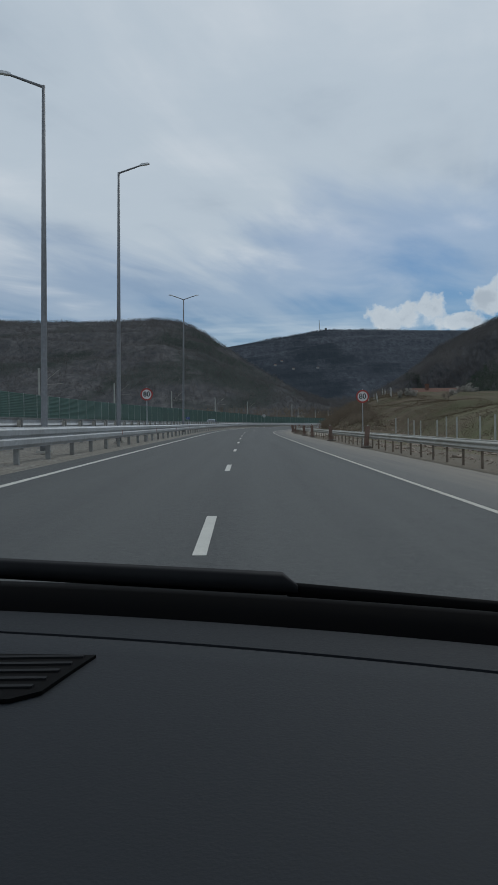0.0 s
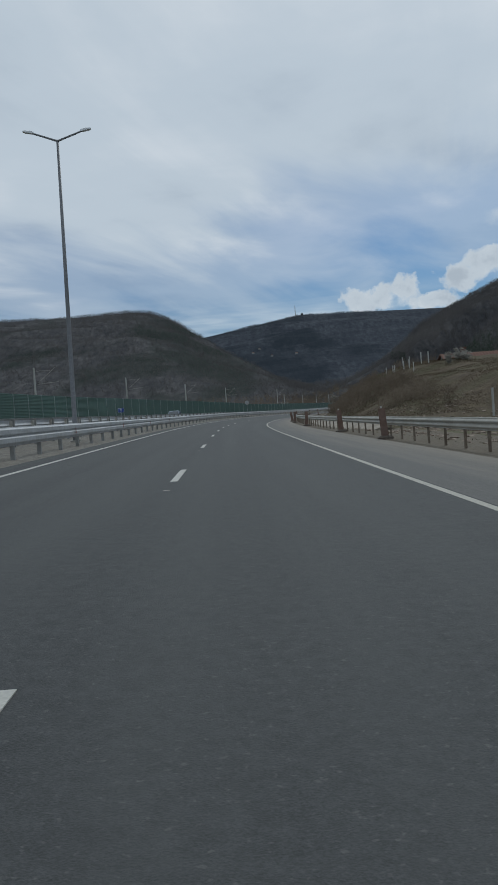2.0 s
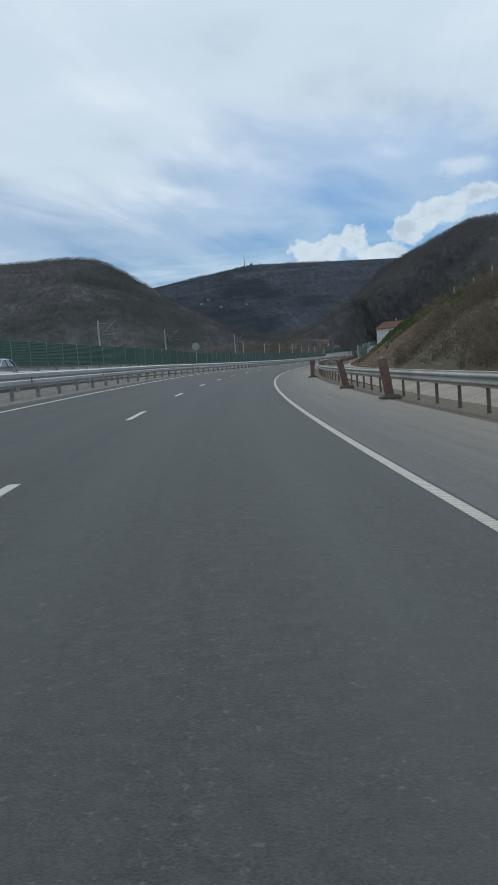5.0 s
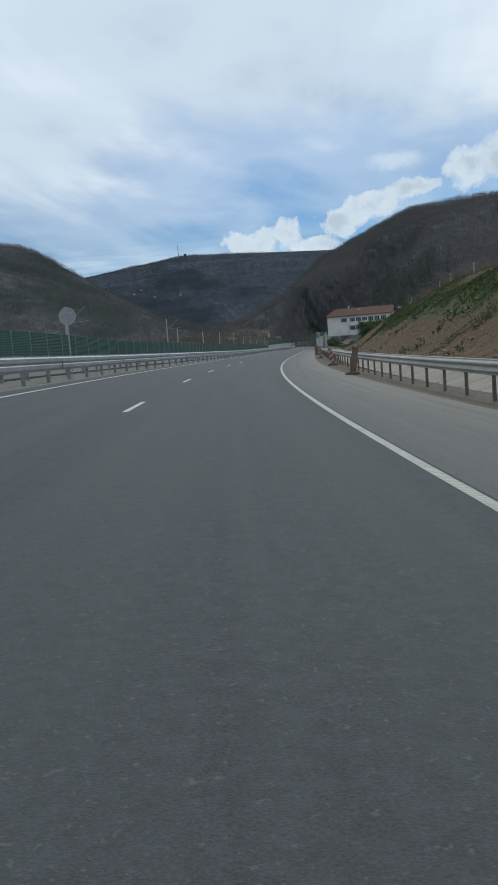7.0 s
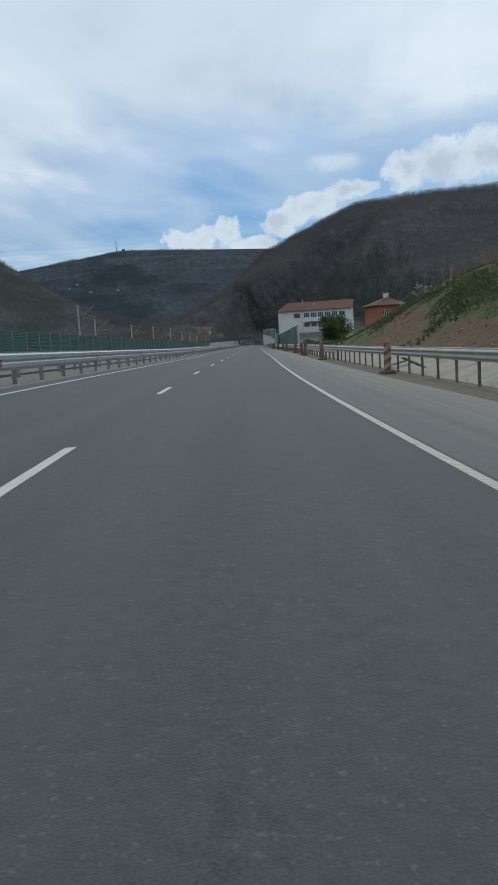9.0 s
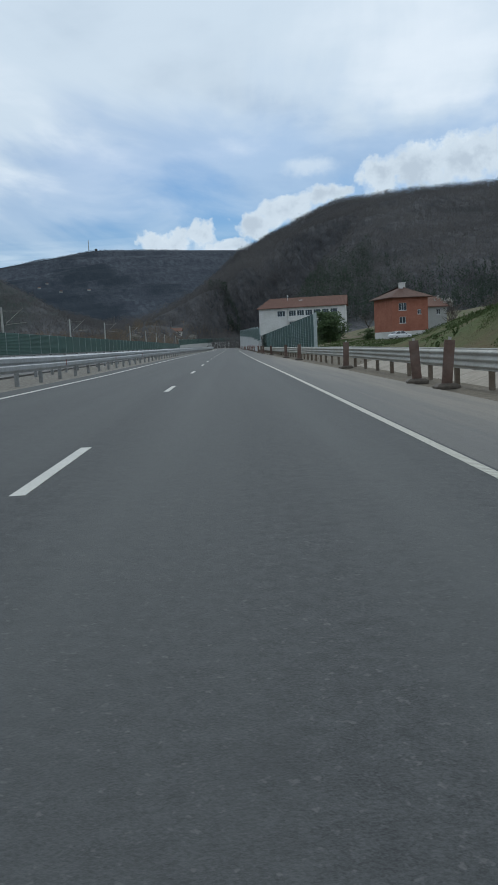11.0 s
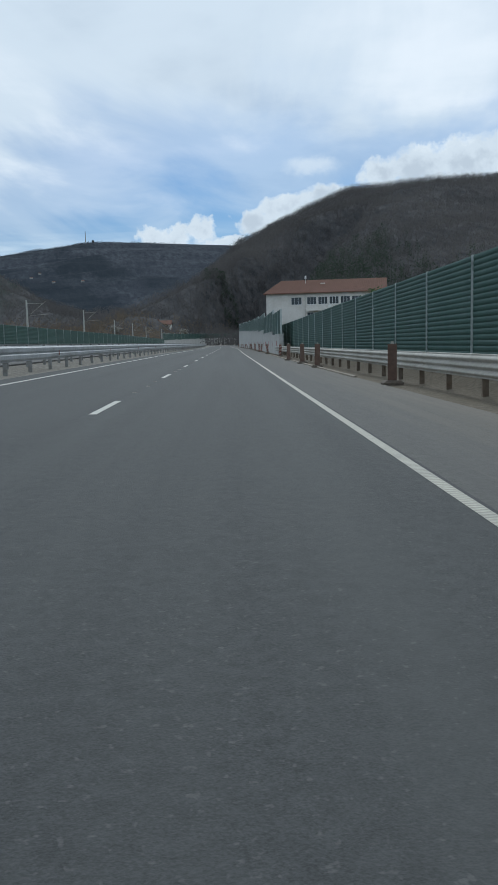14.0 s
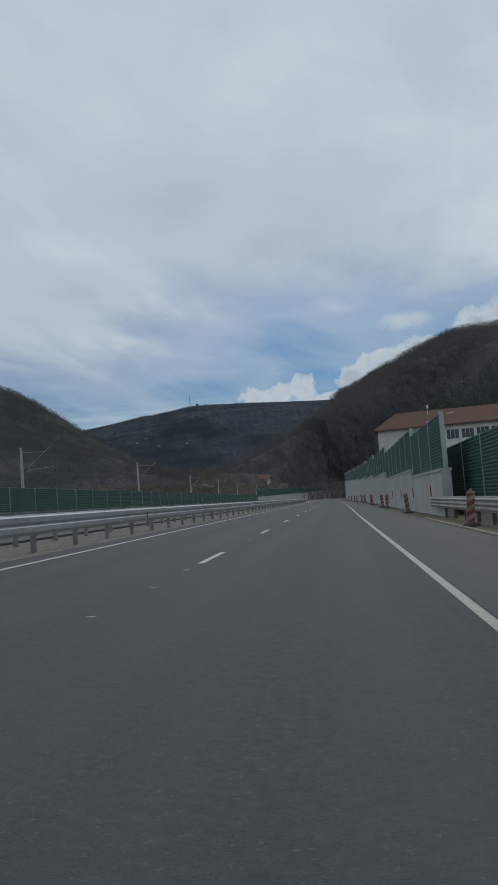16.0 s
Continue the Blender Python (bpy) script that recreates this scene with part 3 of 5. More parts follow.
SOIL = material("field_soil", (0.105, 0.085, 0.055), (0.17, 0.145, 0.10), 0.95, 0.8, bump=0.7, bump_scale=3.0, stain=(0.075, 0.098, 0.035), stain_scale=0.06, stain_amount=0.75, distance=0.2, spec=0.1)
CUT = material("cut_bank_earth", (0.088, 0.054, 0.032), (0.172, 0.112, 0.070), 0.95, 0.9, bump=1.0, bump_scale=1.7, stain=(0.100, 0.082, 0.048), stain_scale=0.3, stain_amount=0.75, distance=0.2, spec=0.08)
VERGE = material("dusty_verge_dirt", (0.105, 0.090, 0.070), (0.215, 0.188, 0.150), 0.95, 9.0, bump=0.9, bump_scale=14.0, stain=(0.15, 0.128, 0.098), stain_scale=0.4, stain_amount=0.6, distance=0.04, spec=0.08)
SCRUB = twigs("brown_scrub_twigs", (0.125, 0.100, 0.076), (0.215, 0.178, 0.138), 0.05)
# haze over the far mountain painted as a blue cast in these colours
HAZED_WOODS = forest("hazed_mountain_woods", (0.031, 0.038, 0.050), (0.078, 0.086, 0.099), (0.020, 0.028, 0.037), 15.0, 420.0, 0.65)
WEEDY = material("weedy_cut_bank", (0.060, 0.076, 0.029), (0.102, 0.118, 0.048), 0.95, 1.8, bump=0.9, bump_scale=5.0, stain=(0.120, 0.082, 0.052), stain_scale=0.22, stain_amount=0.85, distance=0.12, spec=0.08)
DRYGRASS = material("dry_brown_grass", (0.078, 0.060, 0.042), (0.150, 0.120, 0.084), 0.95, 0.9, bump=0.9, bump_scale=3.0, stain=(0.085, 0.086, 0.046), stain_scale=0.16, stain_amount=0.85, distance=0.3, spec=0.08)
WOODS = forest("winter_woodland", (0.043, 0.045, 0.050), (0.135, 0.130, 0.128), (0.030, 0.039, 0.033), 7.0, 170.0)
SCAR = material("bare_earth_slope", (0.16, 0.115, 0.075), (0.25, 0.19, 0.13), 0.95, 0.2, bump=0.6, bump_scale=0.5, distance=0.6)


def build_ground():
    near = list(np.arange(-80, -8, 3.0)) + [-8.3, -7.9, -4.0, -1.5, 0.0, 1.2, 2.2, 2.6, 3.2, 3.9, 4.6, 5.1, 5.6, 6.1, 6.6, 7.3, 8] + list(np.arange(9, 26, 0.8)) + list(np.arange(26, 34, 1.6)) + list(np.arange(34.5, 60, 3.0))
    out = [60 + 11.0 * k for k in range(1, 46)] + [566 + 30 * k * 1.1**k for k in range(1, 28)]
    lats = np.array([-80 - (o - 60) - 4 for o in out][::-1] + near + [o - 4 for o in out])
    lats = lats[np.abs(lats) < 5200]
    ys = np.concatenate([np.arange(-700, -60, 40.0), np.arange(-60, 90, 2.5), np.arange(90, 345, 1.25), np.arange(345, 560, 2.5), np.arange(560, 820, 10.0), np.arange(820, 1000, 6.0), np.arange(1000, 1500, 10.0), np.arange(1500, 2100, 20.0), np.arange(2100, 4150, 36.0), np.arange(4150, 4660, 20.0), np.arange(4660, 7000, 90.0)])
    yy, ll = np.meshgrid(ys, lats, indexing="ij")
    xx = edge_x(yy) + ll * np.hypot(1, edge_slope(yy))
    zz = ground_z(xx, yy)
    n = len(lats)
    v = np.stack([xx, yy, zz], -1).reshape(-1, 3)
    i, k = np.meshgrid(np.arange(len(ys) - 1), np.arange(n - 1), indexing="ij")
    q = np.stack([i * n + k, i * n + k + 1, (i + 1) * n + k + 1, (i + 1) * n + k], -1).reshape(-1, 4)
    me = bpy.data.meshes.new("ground")
    me.from_pydata(v.tolist(), [], q.tolist())
    for m in (SOIL, GRAVEL, CUT, WOODS, DRYGRASS, SCAR, WEEDY, HAZED_WOODS, VERGE):
        me.materials.append(m)
    cx, cy, cl = v[q].mean(1)[:, 0], v[q].mean(1)[:, 1], (ll.reshape(-1)[q]).mean(1)
    h = hills(cx, cy)
    slot = np.zeros(len(q), int)
    slot[(cl > -30) & (cl < 6.8) & (cy < 1000)] = 1
    slot[(cl > 2.2) & (cl < 6.8) & (cy < 1000)] = 8
    slot[(cl > 6.8) & (cl < 45) & (cy > 96) & (cy < 340)] = 2
    middle = 13.5 + 2.2 * waves(cy, cy * 0, 55, 61)
    slot[(np.abs(cl - middle + 0.7 * waves(cl, cy, 6, 62)) < 2.7) & (cy > 170) & (cy < 345)] = 6
    slot[(cl > 18.5) & (cl < 45) & (cy > 160) & (cy < 340)] = 4
    slot[(cl > 6.8) & (cl < 45) & (cy > 90) & (cy < 172 + 9 * waves(cl, cy, 9, 63))] = 4
    slot[(cl > 30) & (cy < 96)] = 4
    slot[(cl > 6.8) & (cl < 30) & (cy > 284 + 9 * waves(cl, cy, 12, 64)) & (cy < 352)] = 6
    slot[(h > 2)] = 3
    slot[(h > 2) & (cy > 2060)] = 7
    slot[(h > 7) & (np.hypot((cx - 134) * 1.6, cy - 884) < 11)] = 5
    me.polygons.foreach_set("material_index", slot)
    me.polygons.foreach_set("use_smooth", [True] * len(q))
    me.update()
    tagged(new("ground", me), "gravel verges, brown cut bank, fields and wooded winter hills", "ground", kind="structure")


build_ground()


def build_woods(name, label, count, region, height, mat, seed, tufts=8, flat=0.0, tuft=0.065, keep=None, slim=0.48, sink=0.0):
    """Far trees: each a loose crown of small twig tufts turned every way over its stem."""
    r = np.random.RandomState(seed)
    x = r.uniform(region[0], region[1], count * 4)
    y = r.uniform(region[2], region[3], count * 4)
    ok = keep(x, y)
    x, y = x[ok][:count], y[ok][:count]
    n = len(x)
    z = ground_z(x, y) - sink
    size = height * r.uniform(0.65, 1.25, n)
    verts = []
    for k in range(tufts):
        up = 0.06 + 0.88 * (k + r.uniform(0, 1, n)) / tufts
        wide = 0.30 * np.sqrt(np.clip(1.05 - up if flat else 1 - (2 * up - 1.25) ** 2, 0.05, 1))
        c = np.stack([x + r.normal(0, 0.6, n) * wide * size, y + r.normal(0, 0.6, n) * wide * size, z + up * size], -1)
        a = r.normal(0, 1, (n, 3))
        a *= (size * tuft * r.uniform(0.6, 1.4, n) / np.linalg.norm(a, axis=1))[:, None]
        b = np.cross(a, r.normal(0, 1, (n, 3)))
        b *= (size * tuft * slim * r.uniform(0.6, 1.3, n) / np.maximum(np.linalg.norm(b, axis=1), 1e-6))[:, None]
        verts.append(np.stack([c - a, c + b, c + a, c - b], 1))
    stem = np.stack([x, y, z - 0.5], -1)
    side = np.stack([size * 0.012, size * 0, size * 0], -1)
    tip = stem + np.stack([size * 0, size * 0, size * 0.8], -1)
    verts.append(np.stack([stem - side, stem + side, tip + side * 0.4, tip - side * 0.4], 1))
    v = np.concatenate(verts).reshape(-1, 3)
    me = bpy.data.meshes.new(name)
    me.from_pydata(v.tolist(), [], np.arange(len(v)).reshape(-1, 4).tolist())
    me.materials.append(mat)
    tagged(new(name, me), label, "woodland", kind="stuff")


def on_right(x, y):
    h = right_hill(x, y)
    return (h > 12) & (x - y * 0.27 > -60) & (y < 1400)


build_woods("winter_wood", "bare grey-brown winter trees covering the steep near hill", 42000, (150, 1000, 650, 1420), 9.5, TWIG, 11, 11, tuft=0.095, keep=on_right, slim=0.22, sink=1.2)
build_woods("winter_wood", "bare grey-brown winter trees on the long rounded hill", 30000, (-900, 230, 900, 2060), 8.5, TWIG, 12, 9, tuft=0.12, keep=lambda x, y: left_hill(x, y) > 10, slim=0.28, sink=2.5)
build_woods("winter_wood", "bare trees along the far mountain crest", 9000, (-700, 1500, 4480, 4720), 13.0, TWIG_HAZED, 13, 7, tuft=0.13, keep=lambda x, y: hill(x, y, RIDGE_FAR, 2500) > 60, sink=9.0)
build_woods("winter_wood", "bare and brown trees on the low spur behind the village", 6000, (100, 460, 850, 1300), 7.5, TWIG, 14, 12, tuft=0.075, keep=lambda x, y: ((hill(x, y, RIDGE_SPUR, 62, 0.9) > 5) | (hill(x, y, RIDGE_END, 95, 0.9) > 3)) & (np.hypot((x - 134) * 1.6, y - 884) > 11))
build_woods("valley_wood", "brown scrub and bare trees on the valley floor behind the walls", 6000, (-250, 520, 660, 1250), 6.5, SCRUB, 16, 12, tuft=0.085, keep=lambda x, y: (hills(x, y) < 14) & (((x - edge_x(y)) < -36) & (y > 700) | (np.abs(x - edge_x(y) + 10) > 32) & (y > 880)) & ~((np.abs(x - 142) < 14) & (np.abs(y - 826) < 16)))
build_woods("conifer_wood", "dark conifers on the lower slope of the near hill", 9000, (160, 900, 600, 1250), 9.0, CONIFER, 15, 14, 1.0, tuft=0.085, keep=lambda x, y: on_right(x, y) & (x - 0.27 * y > 8) & (waves(x, y, 260, 21) + waves(x, y, 40, 22) * 0.5 + np.sin(x * 91.7 + y * 57.3) * 0.45 + (55 - right_hill(x, y)) / 60 > 0.25))
build_woods("conifer_wood", "dark conifers where the road bends out of sight", 60, (200, 240, 920, 980), 8.0, CONIFER, 17, 60, 1.0, keep=lambda x, y: np.hypot((x - 220) / 14, (y - 950) / 25) < 1)


def on_bank(x, y):
    lat = (x - edge_x(y)) / np.hypot(1, edge_slope(y))
    return (lat > 7.5) & (lat < 15.0) & (waves(x, y, 14, 81) + 0.6 * waves(x, y, 5, 82) > np.interp(lat, [7.5, 12, 26], [0.35, -0.15, 0.1]))


build_woods("bank_scrub", "brown leafless scrub and brambles on the roadside bank", 1500, (14, 50, 104, 176), 1.3, SCRUB, 18, 34, tuft=0.17, keep=on_bank, slim=0.09)
build_woods("bank_scrub", "brown leafless scrub along the top of the cut bank", 900, (28, 90, 172, 345), 1.3, SCRUB, 19, 34, tuft=0.17, keep=lambda x, y: np.abs((x - edge_x(y)) / np.hypot(1, edge_slope(y)) - 21.5) < 4.5, slim=0.09)


def on_cut(x, y):
    lat = (x - edge_x(y)) / np.hypot(1, edge_slope(y))
    patch = waves(x, y, 17, 83) + 0.7 * waves(x, y, 6, 84) + 0.4 * waves(x, y, 2.2, 85)
    return (lat > 7.2) & (lat < 19) & (patch > np.interp(lat, [7.2, 9, 12, 15, 19], [0.45, 0.75, 0.05, 0.2, 0.8]))


build_woods("bank_weeds", "green weeds growing in patches over the cut bank", 11000, (26, 84, 150, 344), 0.26, WEED, 20, 9, tuft=0.36, keep=on_cut, slim=0.35)


# ---- road ----
YS = np.arange(-60, 1001, 2.5)
tagged(sheet("road", YS, [-8.25, -7.4, -3.75, 0.0, 0.10], [0.0] * 5, ASPHALT), "worn dark grey asphalt carriageway with two lanes", "road", kind="structure")
tagged(sheet("road_shoulder", YS, [0.10, 1.4, 2.3, 2.62, 2.62], [0.0, 0.0, 0.0, 0.0, -0.12], SHOULDER), "dusty pale grey asphalt hard shoulder", "road shoulder", kind="structure")
tagged(sheet("road_opposite", YS, [-21.4, -21.4, -16.5, -11.9, -11.9], [-0.3, 0.0, 0.0, 0.0, -0.3], SHOULDER, lambda y, lat: far_side_rise(y)), "asphalt carriageway of the other direction behind the median", "road", kind="structure")
tagged(sheet("edge_line", YS, [-0.058, 0.058], [0.003] * 2, RIBBED), "solid white ribbed edge line on asphalt", "road marking", kind="structure")
tagged(sheet("edge_line", YS, [-7.50, -7.36], [0.003] * 2, PAINT), "solid white edge line beside the median", "road marking", kind="structure")
MARK = Shape().box(-0.06, 0.06, 0.0, 3.0, -0.01, 0.004).mesh("lane_mark", PAINT)
DASHES = [-12.2, 0.5, 13.2, 27.3, 41.6, 55.2, 69.3, 83.8, 96.7, 108.9, 120.2, 132.4, 144.5, 156.6, 168.7, 180.7, 194.9, 207.9, 221.0, 233.7, 246.4, 259.2, 271.5, 285.6, 299.7, 313.8, 325.5, 338.8, 352.1, 365.4, 377.6, 389.7, 401.8, 413.8]
DASHES += [413.8 + 12.1 * k for k in range(1, 48)]
for y in DASHES:
    m, _ = span(y, y + 3, -3.74)
    tagged(new("lane_mark", MARK), "short white dash of the lane line", "road marking", "lane dashes", "structure").matrix_world = m


TICK = Shape().box(-0.05, 0.05, 0.0, 0.06, -0.01, 0.004).mesh("paint_tick", OLDWHITE)
for y in [d for d in DASHES if 25 < d < 90 or 350 < d < 410]:
    for k in (5.6, 8.2, 10.8) if y > 90 else (11.9,):
        m, _ = span(y + k, y + k + 1, -3.74 + 0.03 * math.sin(y + k))
        tagged(new("paint_tick", TICK), "tiny white setting-out tick between the lane dashes", "road marking", "paint ticks", "structure").matrix_world = m


# ---- guard rails ----
def beam_mesh(name, length, ridges, height, depth, mat, folded=False):
    """A steel beam, rolled in waves or folded in flats: its face looks to -x, its top is at z 0."""
    prof = [(0.0, 0.0), (-0.018, -0.006), (-0.020, -0.022)]
    step = (height - 0.05) / ridges
    for k in range(ridges):
        wave = [(u, (0.5 - 0.5 * math.cos(2 * math.pi * u)) ** 0.6) for u in (0.06, 0.16, 0.28, 0.42, 0.58, 0.72, 0.84, 0.94)]
        for u, out in [(0.02, 0.3), (0.16, 0.93), (0.20, 1.0), (0.70, 0.90), (0.74, 0.84), (0.97, 0.3)] if folded else wave:
            prof.append((-depth * out, -0.025 - (k + u) * step))
    prof += [(-0.020, -height + 0.022), (-0.018, -height + 0.006), (0.0, -height)]
    back = [(x + 0.006, z) for x, z in prof[::-1]]
    ring = prof + back
    return Shape().loft([[(x, 0, z) for x, z in ring], [(x, length, z) for x, z in ring]], cap=False).mesh(name, mat, not folded)


def post_mesh(name, height, mat, wide=0.05):
    """A C-shaped post, its top at z 0."""
    s = Shape().box(-wide, wide, -0.004, 0.0, -height, 0).box(-wide, 0.005 - wide, 0.0, wide * 1.6, -height, 0).box(wide - 0.005, wide, 0.0, wide * 1.6, -height, 0)
    return s.mesh(name, mat)


def rail_lat(y):
    """Offset of the roadside guard rail from the edge line."""
    return float(np.interp(y, [0, 110, 170, 225, 300], [3.1, 3.2, 3.05, 3.6, 3.45]))


def rail_top(y):
    return float(np.interp(y, [60, 170, 220], [-0.01, -0.02, 0.09]))


def guard_rail(label, y0, y1, off, top, gap, beam, post, seg, side=-1, up=lambda y: 0.0, block=0.11):
    rail = thing("guard_rail", label, "guard rail", "guard rails")
    y = y0
    while y < y1:
        a, b = at(y, off(y), top + float(up(y))), at(y + seg, off(y + seg), top + float(up(y + seg)))
        d = b - a
        ln = d.length
        m = Matrix.Translation(a) @ Matrix.Rotation(math.atan2(-d.x, d.y), 4, "Z") @ Matrix.Rotation(math.asin(d.z / ln), 4, "X")
        part("beam", beam, rail, m @ Matrix.Diagonal((-side, ln / 4.0 * 1.004, 1, 1)))
        y += seg
    y = y0 + 0.3
    spacer = SPACER
    while y < y1:
        lat = off(y)
        m = along(y, lat - side * block, top + float(up(y)) - 0.03)
        part("post", post, rail, m)
        part("spacer", spacer, rail, along(y, lat - side * block * 0.5, top + float(up(y)) - 0.20))
        y += gap
    return rail


SPACER = Shape().box(-0.055, 0.055, -0.05, 0.05, -0.12, 0.1).mesh("spacer", ZINC_OLD)
BEAM_TALL = beam_mesh("beam", 4.0, 2, 0.54, 0.085, ZINC, True)
BEAM_W = beam_mesh("beam", 4.0, 2, 0.31, 0.08, ZINC_OLD)
BEAM_DOUBLE = beam_mesh("beam", 4.0, 3, 0.50, 0.085, ZINC_OLD)
POST_MEDIAN = post_mesh("post", 1.05, ZINC_DULL, 0.065)
POST_SIDE = post_mesh("post", 0.95, POSTBROWN, 0.033)
POST_WALL = post_mesh("post", 0.95, POSTBROWN, 0.06)
guard_rail("galvanised median guard rail with a tall three-ridge beam", -40, 640, lambda y: -9.0, 0.94, 3.4, BEAM_TALL, POST_MEDIAN, 4.0, side=1)
guard_rail("galvanised guard rail facing the other carriageway", -40, 640, lambda y: -10.9, 0.94, 3.4, BEAM_TALL, POST_MEDIAN, 4.0, side=-1, up=far_side_rise)
guard_rail("weathered roadside guard rail with a single corrugated beam on thin posts", -40, 262, rail_lat, 0.81, 2.0, BEAM_W, POST_SIDE, 4.0, up=rail_top)
guard_rail("weathered guard rail with a double-height beam before the noise wall", 262, 423, rail_lat, 0.92, 2.7, BEAM_DOUBLE, POST_WALL, 4.0)


REFLECTOR = Shape().box(-0.012, 0.0, -0.05, 0.05, -0.11, 0.11).mesh("reflector", OLDRED)
for y in [31.5 + 14.4 * k for k in range(7)] + [132.3 + 13.52 * k for k in range(8)] + [240.5 + 15.05 * k for k in range(14)]:
    ob = tagged(new("reflector", REFLECTOR), "small red reflector plate fixed to the median guard rail", "reflector", "rail reflectors")
    ob.matrix_world = along(y, -8.895, 0.64) @ Matrix.Rotation(math.pi, 4, "Z")
KERB = Shape().loft([[(-0.06, yy, -0.14), (0.06, yy, -0.14), (0.06, yy, 0.04), (0.04, yy, 0.06), (-0.04, yy, 0.06), (-0.06, yy, 0.04)] for yy in (0.0, 0.985)]).mesh("kerb_stone", DITCH)
kerb = thing("kerb", "low pale concrete kerb between the shoulder and the gravel", "kerb", kind="structure")
for k in range(56):
    m, ln = span(365.0 + k, 366.0 + k, 2.56, 0.0)
    part("kerb_stone", KERB, kerb, m @ Matrix.Diagonal((1, ln, 1, 1)))


# ---- noise walls ----
def panel_mesh(name, length, height, slats=10):
    """A corrugated acoustic cassette wall bay, from z 0 up, thin in x."""
    ring = []
    step = height / slats
    for k in range(slats):
        z = k * step
        ring += [(-0.060, z + 0.006), (-0.066, z + step * 0.10), (-0.078, z + step * 0.35), (-0.078, z + step * 0.65), (-0.066, z + step * 0.90), (-0.060, z + step * 0.995)]
    back = [(-x, z) for x, z in ring[::-1]]
    full = ring + back
    return Shape().loft([[(x, 0.05, z) for x, z in full], [(x, length - 0.05, z) for x, z in full]]).mesh(name, GREEN)


def h_post_mesh(name, height):
    return Shape().box(-0.10, 0.10, -0.06, -0.045, 0, height).box(-0.10, 0.10, 0.045, 0.06, 0, height).box(-0.012, 0.012, -0.045, 0.045, 0, height).mesh(name, POSTSTEEL)


PANEL5 = panel_mesh("panel", 5.0, 3.6, 24)
PANEL25 = panel_mesh("panel", 2.5, 3.7, 24)
WALLPOST = h_post_mesh("post", 3.66)


def base_left(y):
    """Foot of the wall beyond the other carriageway, over the plane of the road."""
    top = np.interp(y, [20, 68, 127, 180, 230, 262, 288, 335, 450, 660], [4.2, 4.4, 4.72, 4.88, 4.62, 4.25, 3.72, 3.66, 3.55, 3.4])
    return float(top - 3.6 - surface(y, -25.0))


def noise_wall_left():
    wall = thing("noise_wall", "long dark green corrugated noise wall with pale steel posts", "noise wall", "noise walls")
    y = 15.0
    while y < 655:
        m, ln = span(y, y + 5, -25.0, base_left(y), base_left(y + 5))
        part("panel", PANEL5, wall, m @ Matrix.Diagonal((1, ln / 5, 1, 1)))
        part("post", WALLPOST, wall, along(y, -25.0, base_left(y) - 0.05))
        y += 5


noise_wall_left()


def noise_wall_right():
    wall = thing("noise_wall", "dark green corrugated noise wall behind the guard rail", "noise wall", "noise walls")
    y = 329.2
    while y < 436:
        step = 2.5 if y < 352 else 5.0
        m, ln = span(y, y + step, 5.0, -0.15)
        part("panel", PANEL25 if step < 3 else PANEL5, wall, m @ Matrix.Diagonal((1, ln / step, 1, 1)))
        part("post", WALLPOST, wall, along(y, 5.0, -0.2))
        y += step
    end = Shape().box(-0.13, 0.13, -0.1, 0.0, 0, 3.82).mesh("end_post", POSTSTEEL)
    part("end_post", end, wall, along(329.1, 5.0, -0.2), "broad pale steel end post")


noise_wall_right()


def retaining_wall(name, label, bays, lat, thick, panel_height, slats, reflectors=()):
    """Pale concrete bays with stepped tops, each with green panels above."""
    wall = thing(name, label, "retaining wall", "retaining walls")
    for y0, y1, top in bays:
        m, ln = span(y0, y1, lat, -0.3)
        z = top + 0.3
        sh = Shape().box(0, thick, 0, ln - 0.04, 0, z - 0.12).box(-0.05, thick + 0.05, 0, ln - 0.04, z - 0.12, z)
        part("concrete_bay", sh.mesh("concrete_bay", CONCRETE), wall, m, "pale grey cast concrete with a coping")
        n = max(1, round(ln / 5))
        pm = panel_mesh("panel", ln / n, panel_height, slats)
        po = h_post_mesh("post", panel_height + 0.08)
        for k in range(n):
            part("panel", pm, wall, m @ Matrix.Translation((thick / 2, ln / n * k, z)))
            part("post", po, wall, m @ Matrix.Translation((thick / 2, ln / n * k, z)))
    if reflectors:
        plate = Shape().box(-0.03, 0.0, -0.09, 0.09, 0.0, 0.62).mesh('reflector', RED)
        for y in reflectors:
            part('reflector', plate, wall, along(y, lat - 0.01, 0.85), 'red reflector plate')
    return wall


RIGHT_BAYS = [(422.5, 437, 2.2), (437, 464.5, 2.65)]
y, top = 464.5, 3.3
while y < 960:
    ln = 27.0
    RIGHT_BAYS.append((y, y + ln, top))
    y += ln
    top += 0.42
retaining_wall("retaining_wall", "stepped pale concrete retaining wall topped with green noise panels", RIGHT_BAYS, 3.6, 0.45, 2.5, 16, [427 + 9.5 * k for k in range(14)])
LEFT_BAYS = []
y, top = 655.0, 2.7
while y < 890:
    LEFT_BAYS.append((y, y + 24.0, top))
    y += 24.0
    top += 0.25
retaining_wall("retaining_wall", "long pale concrete wall with a low green screen across the road", LEFT_BAYS, -25.6, 0.45, 2.6, 11)


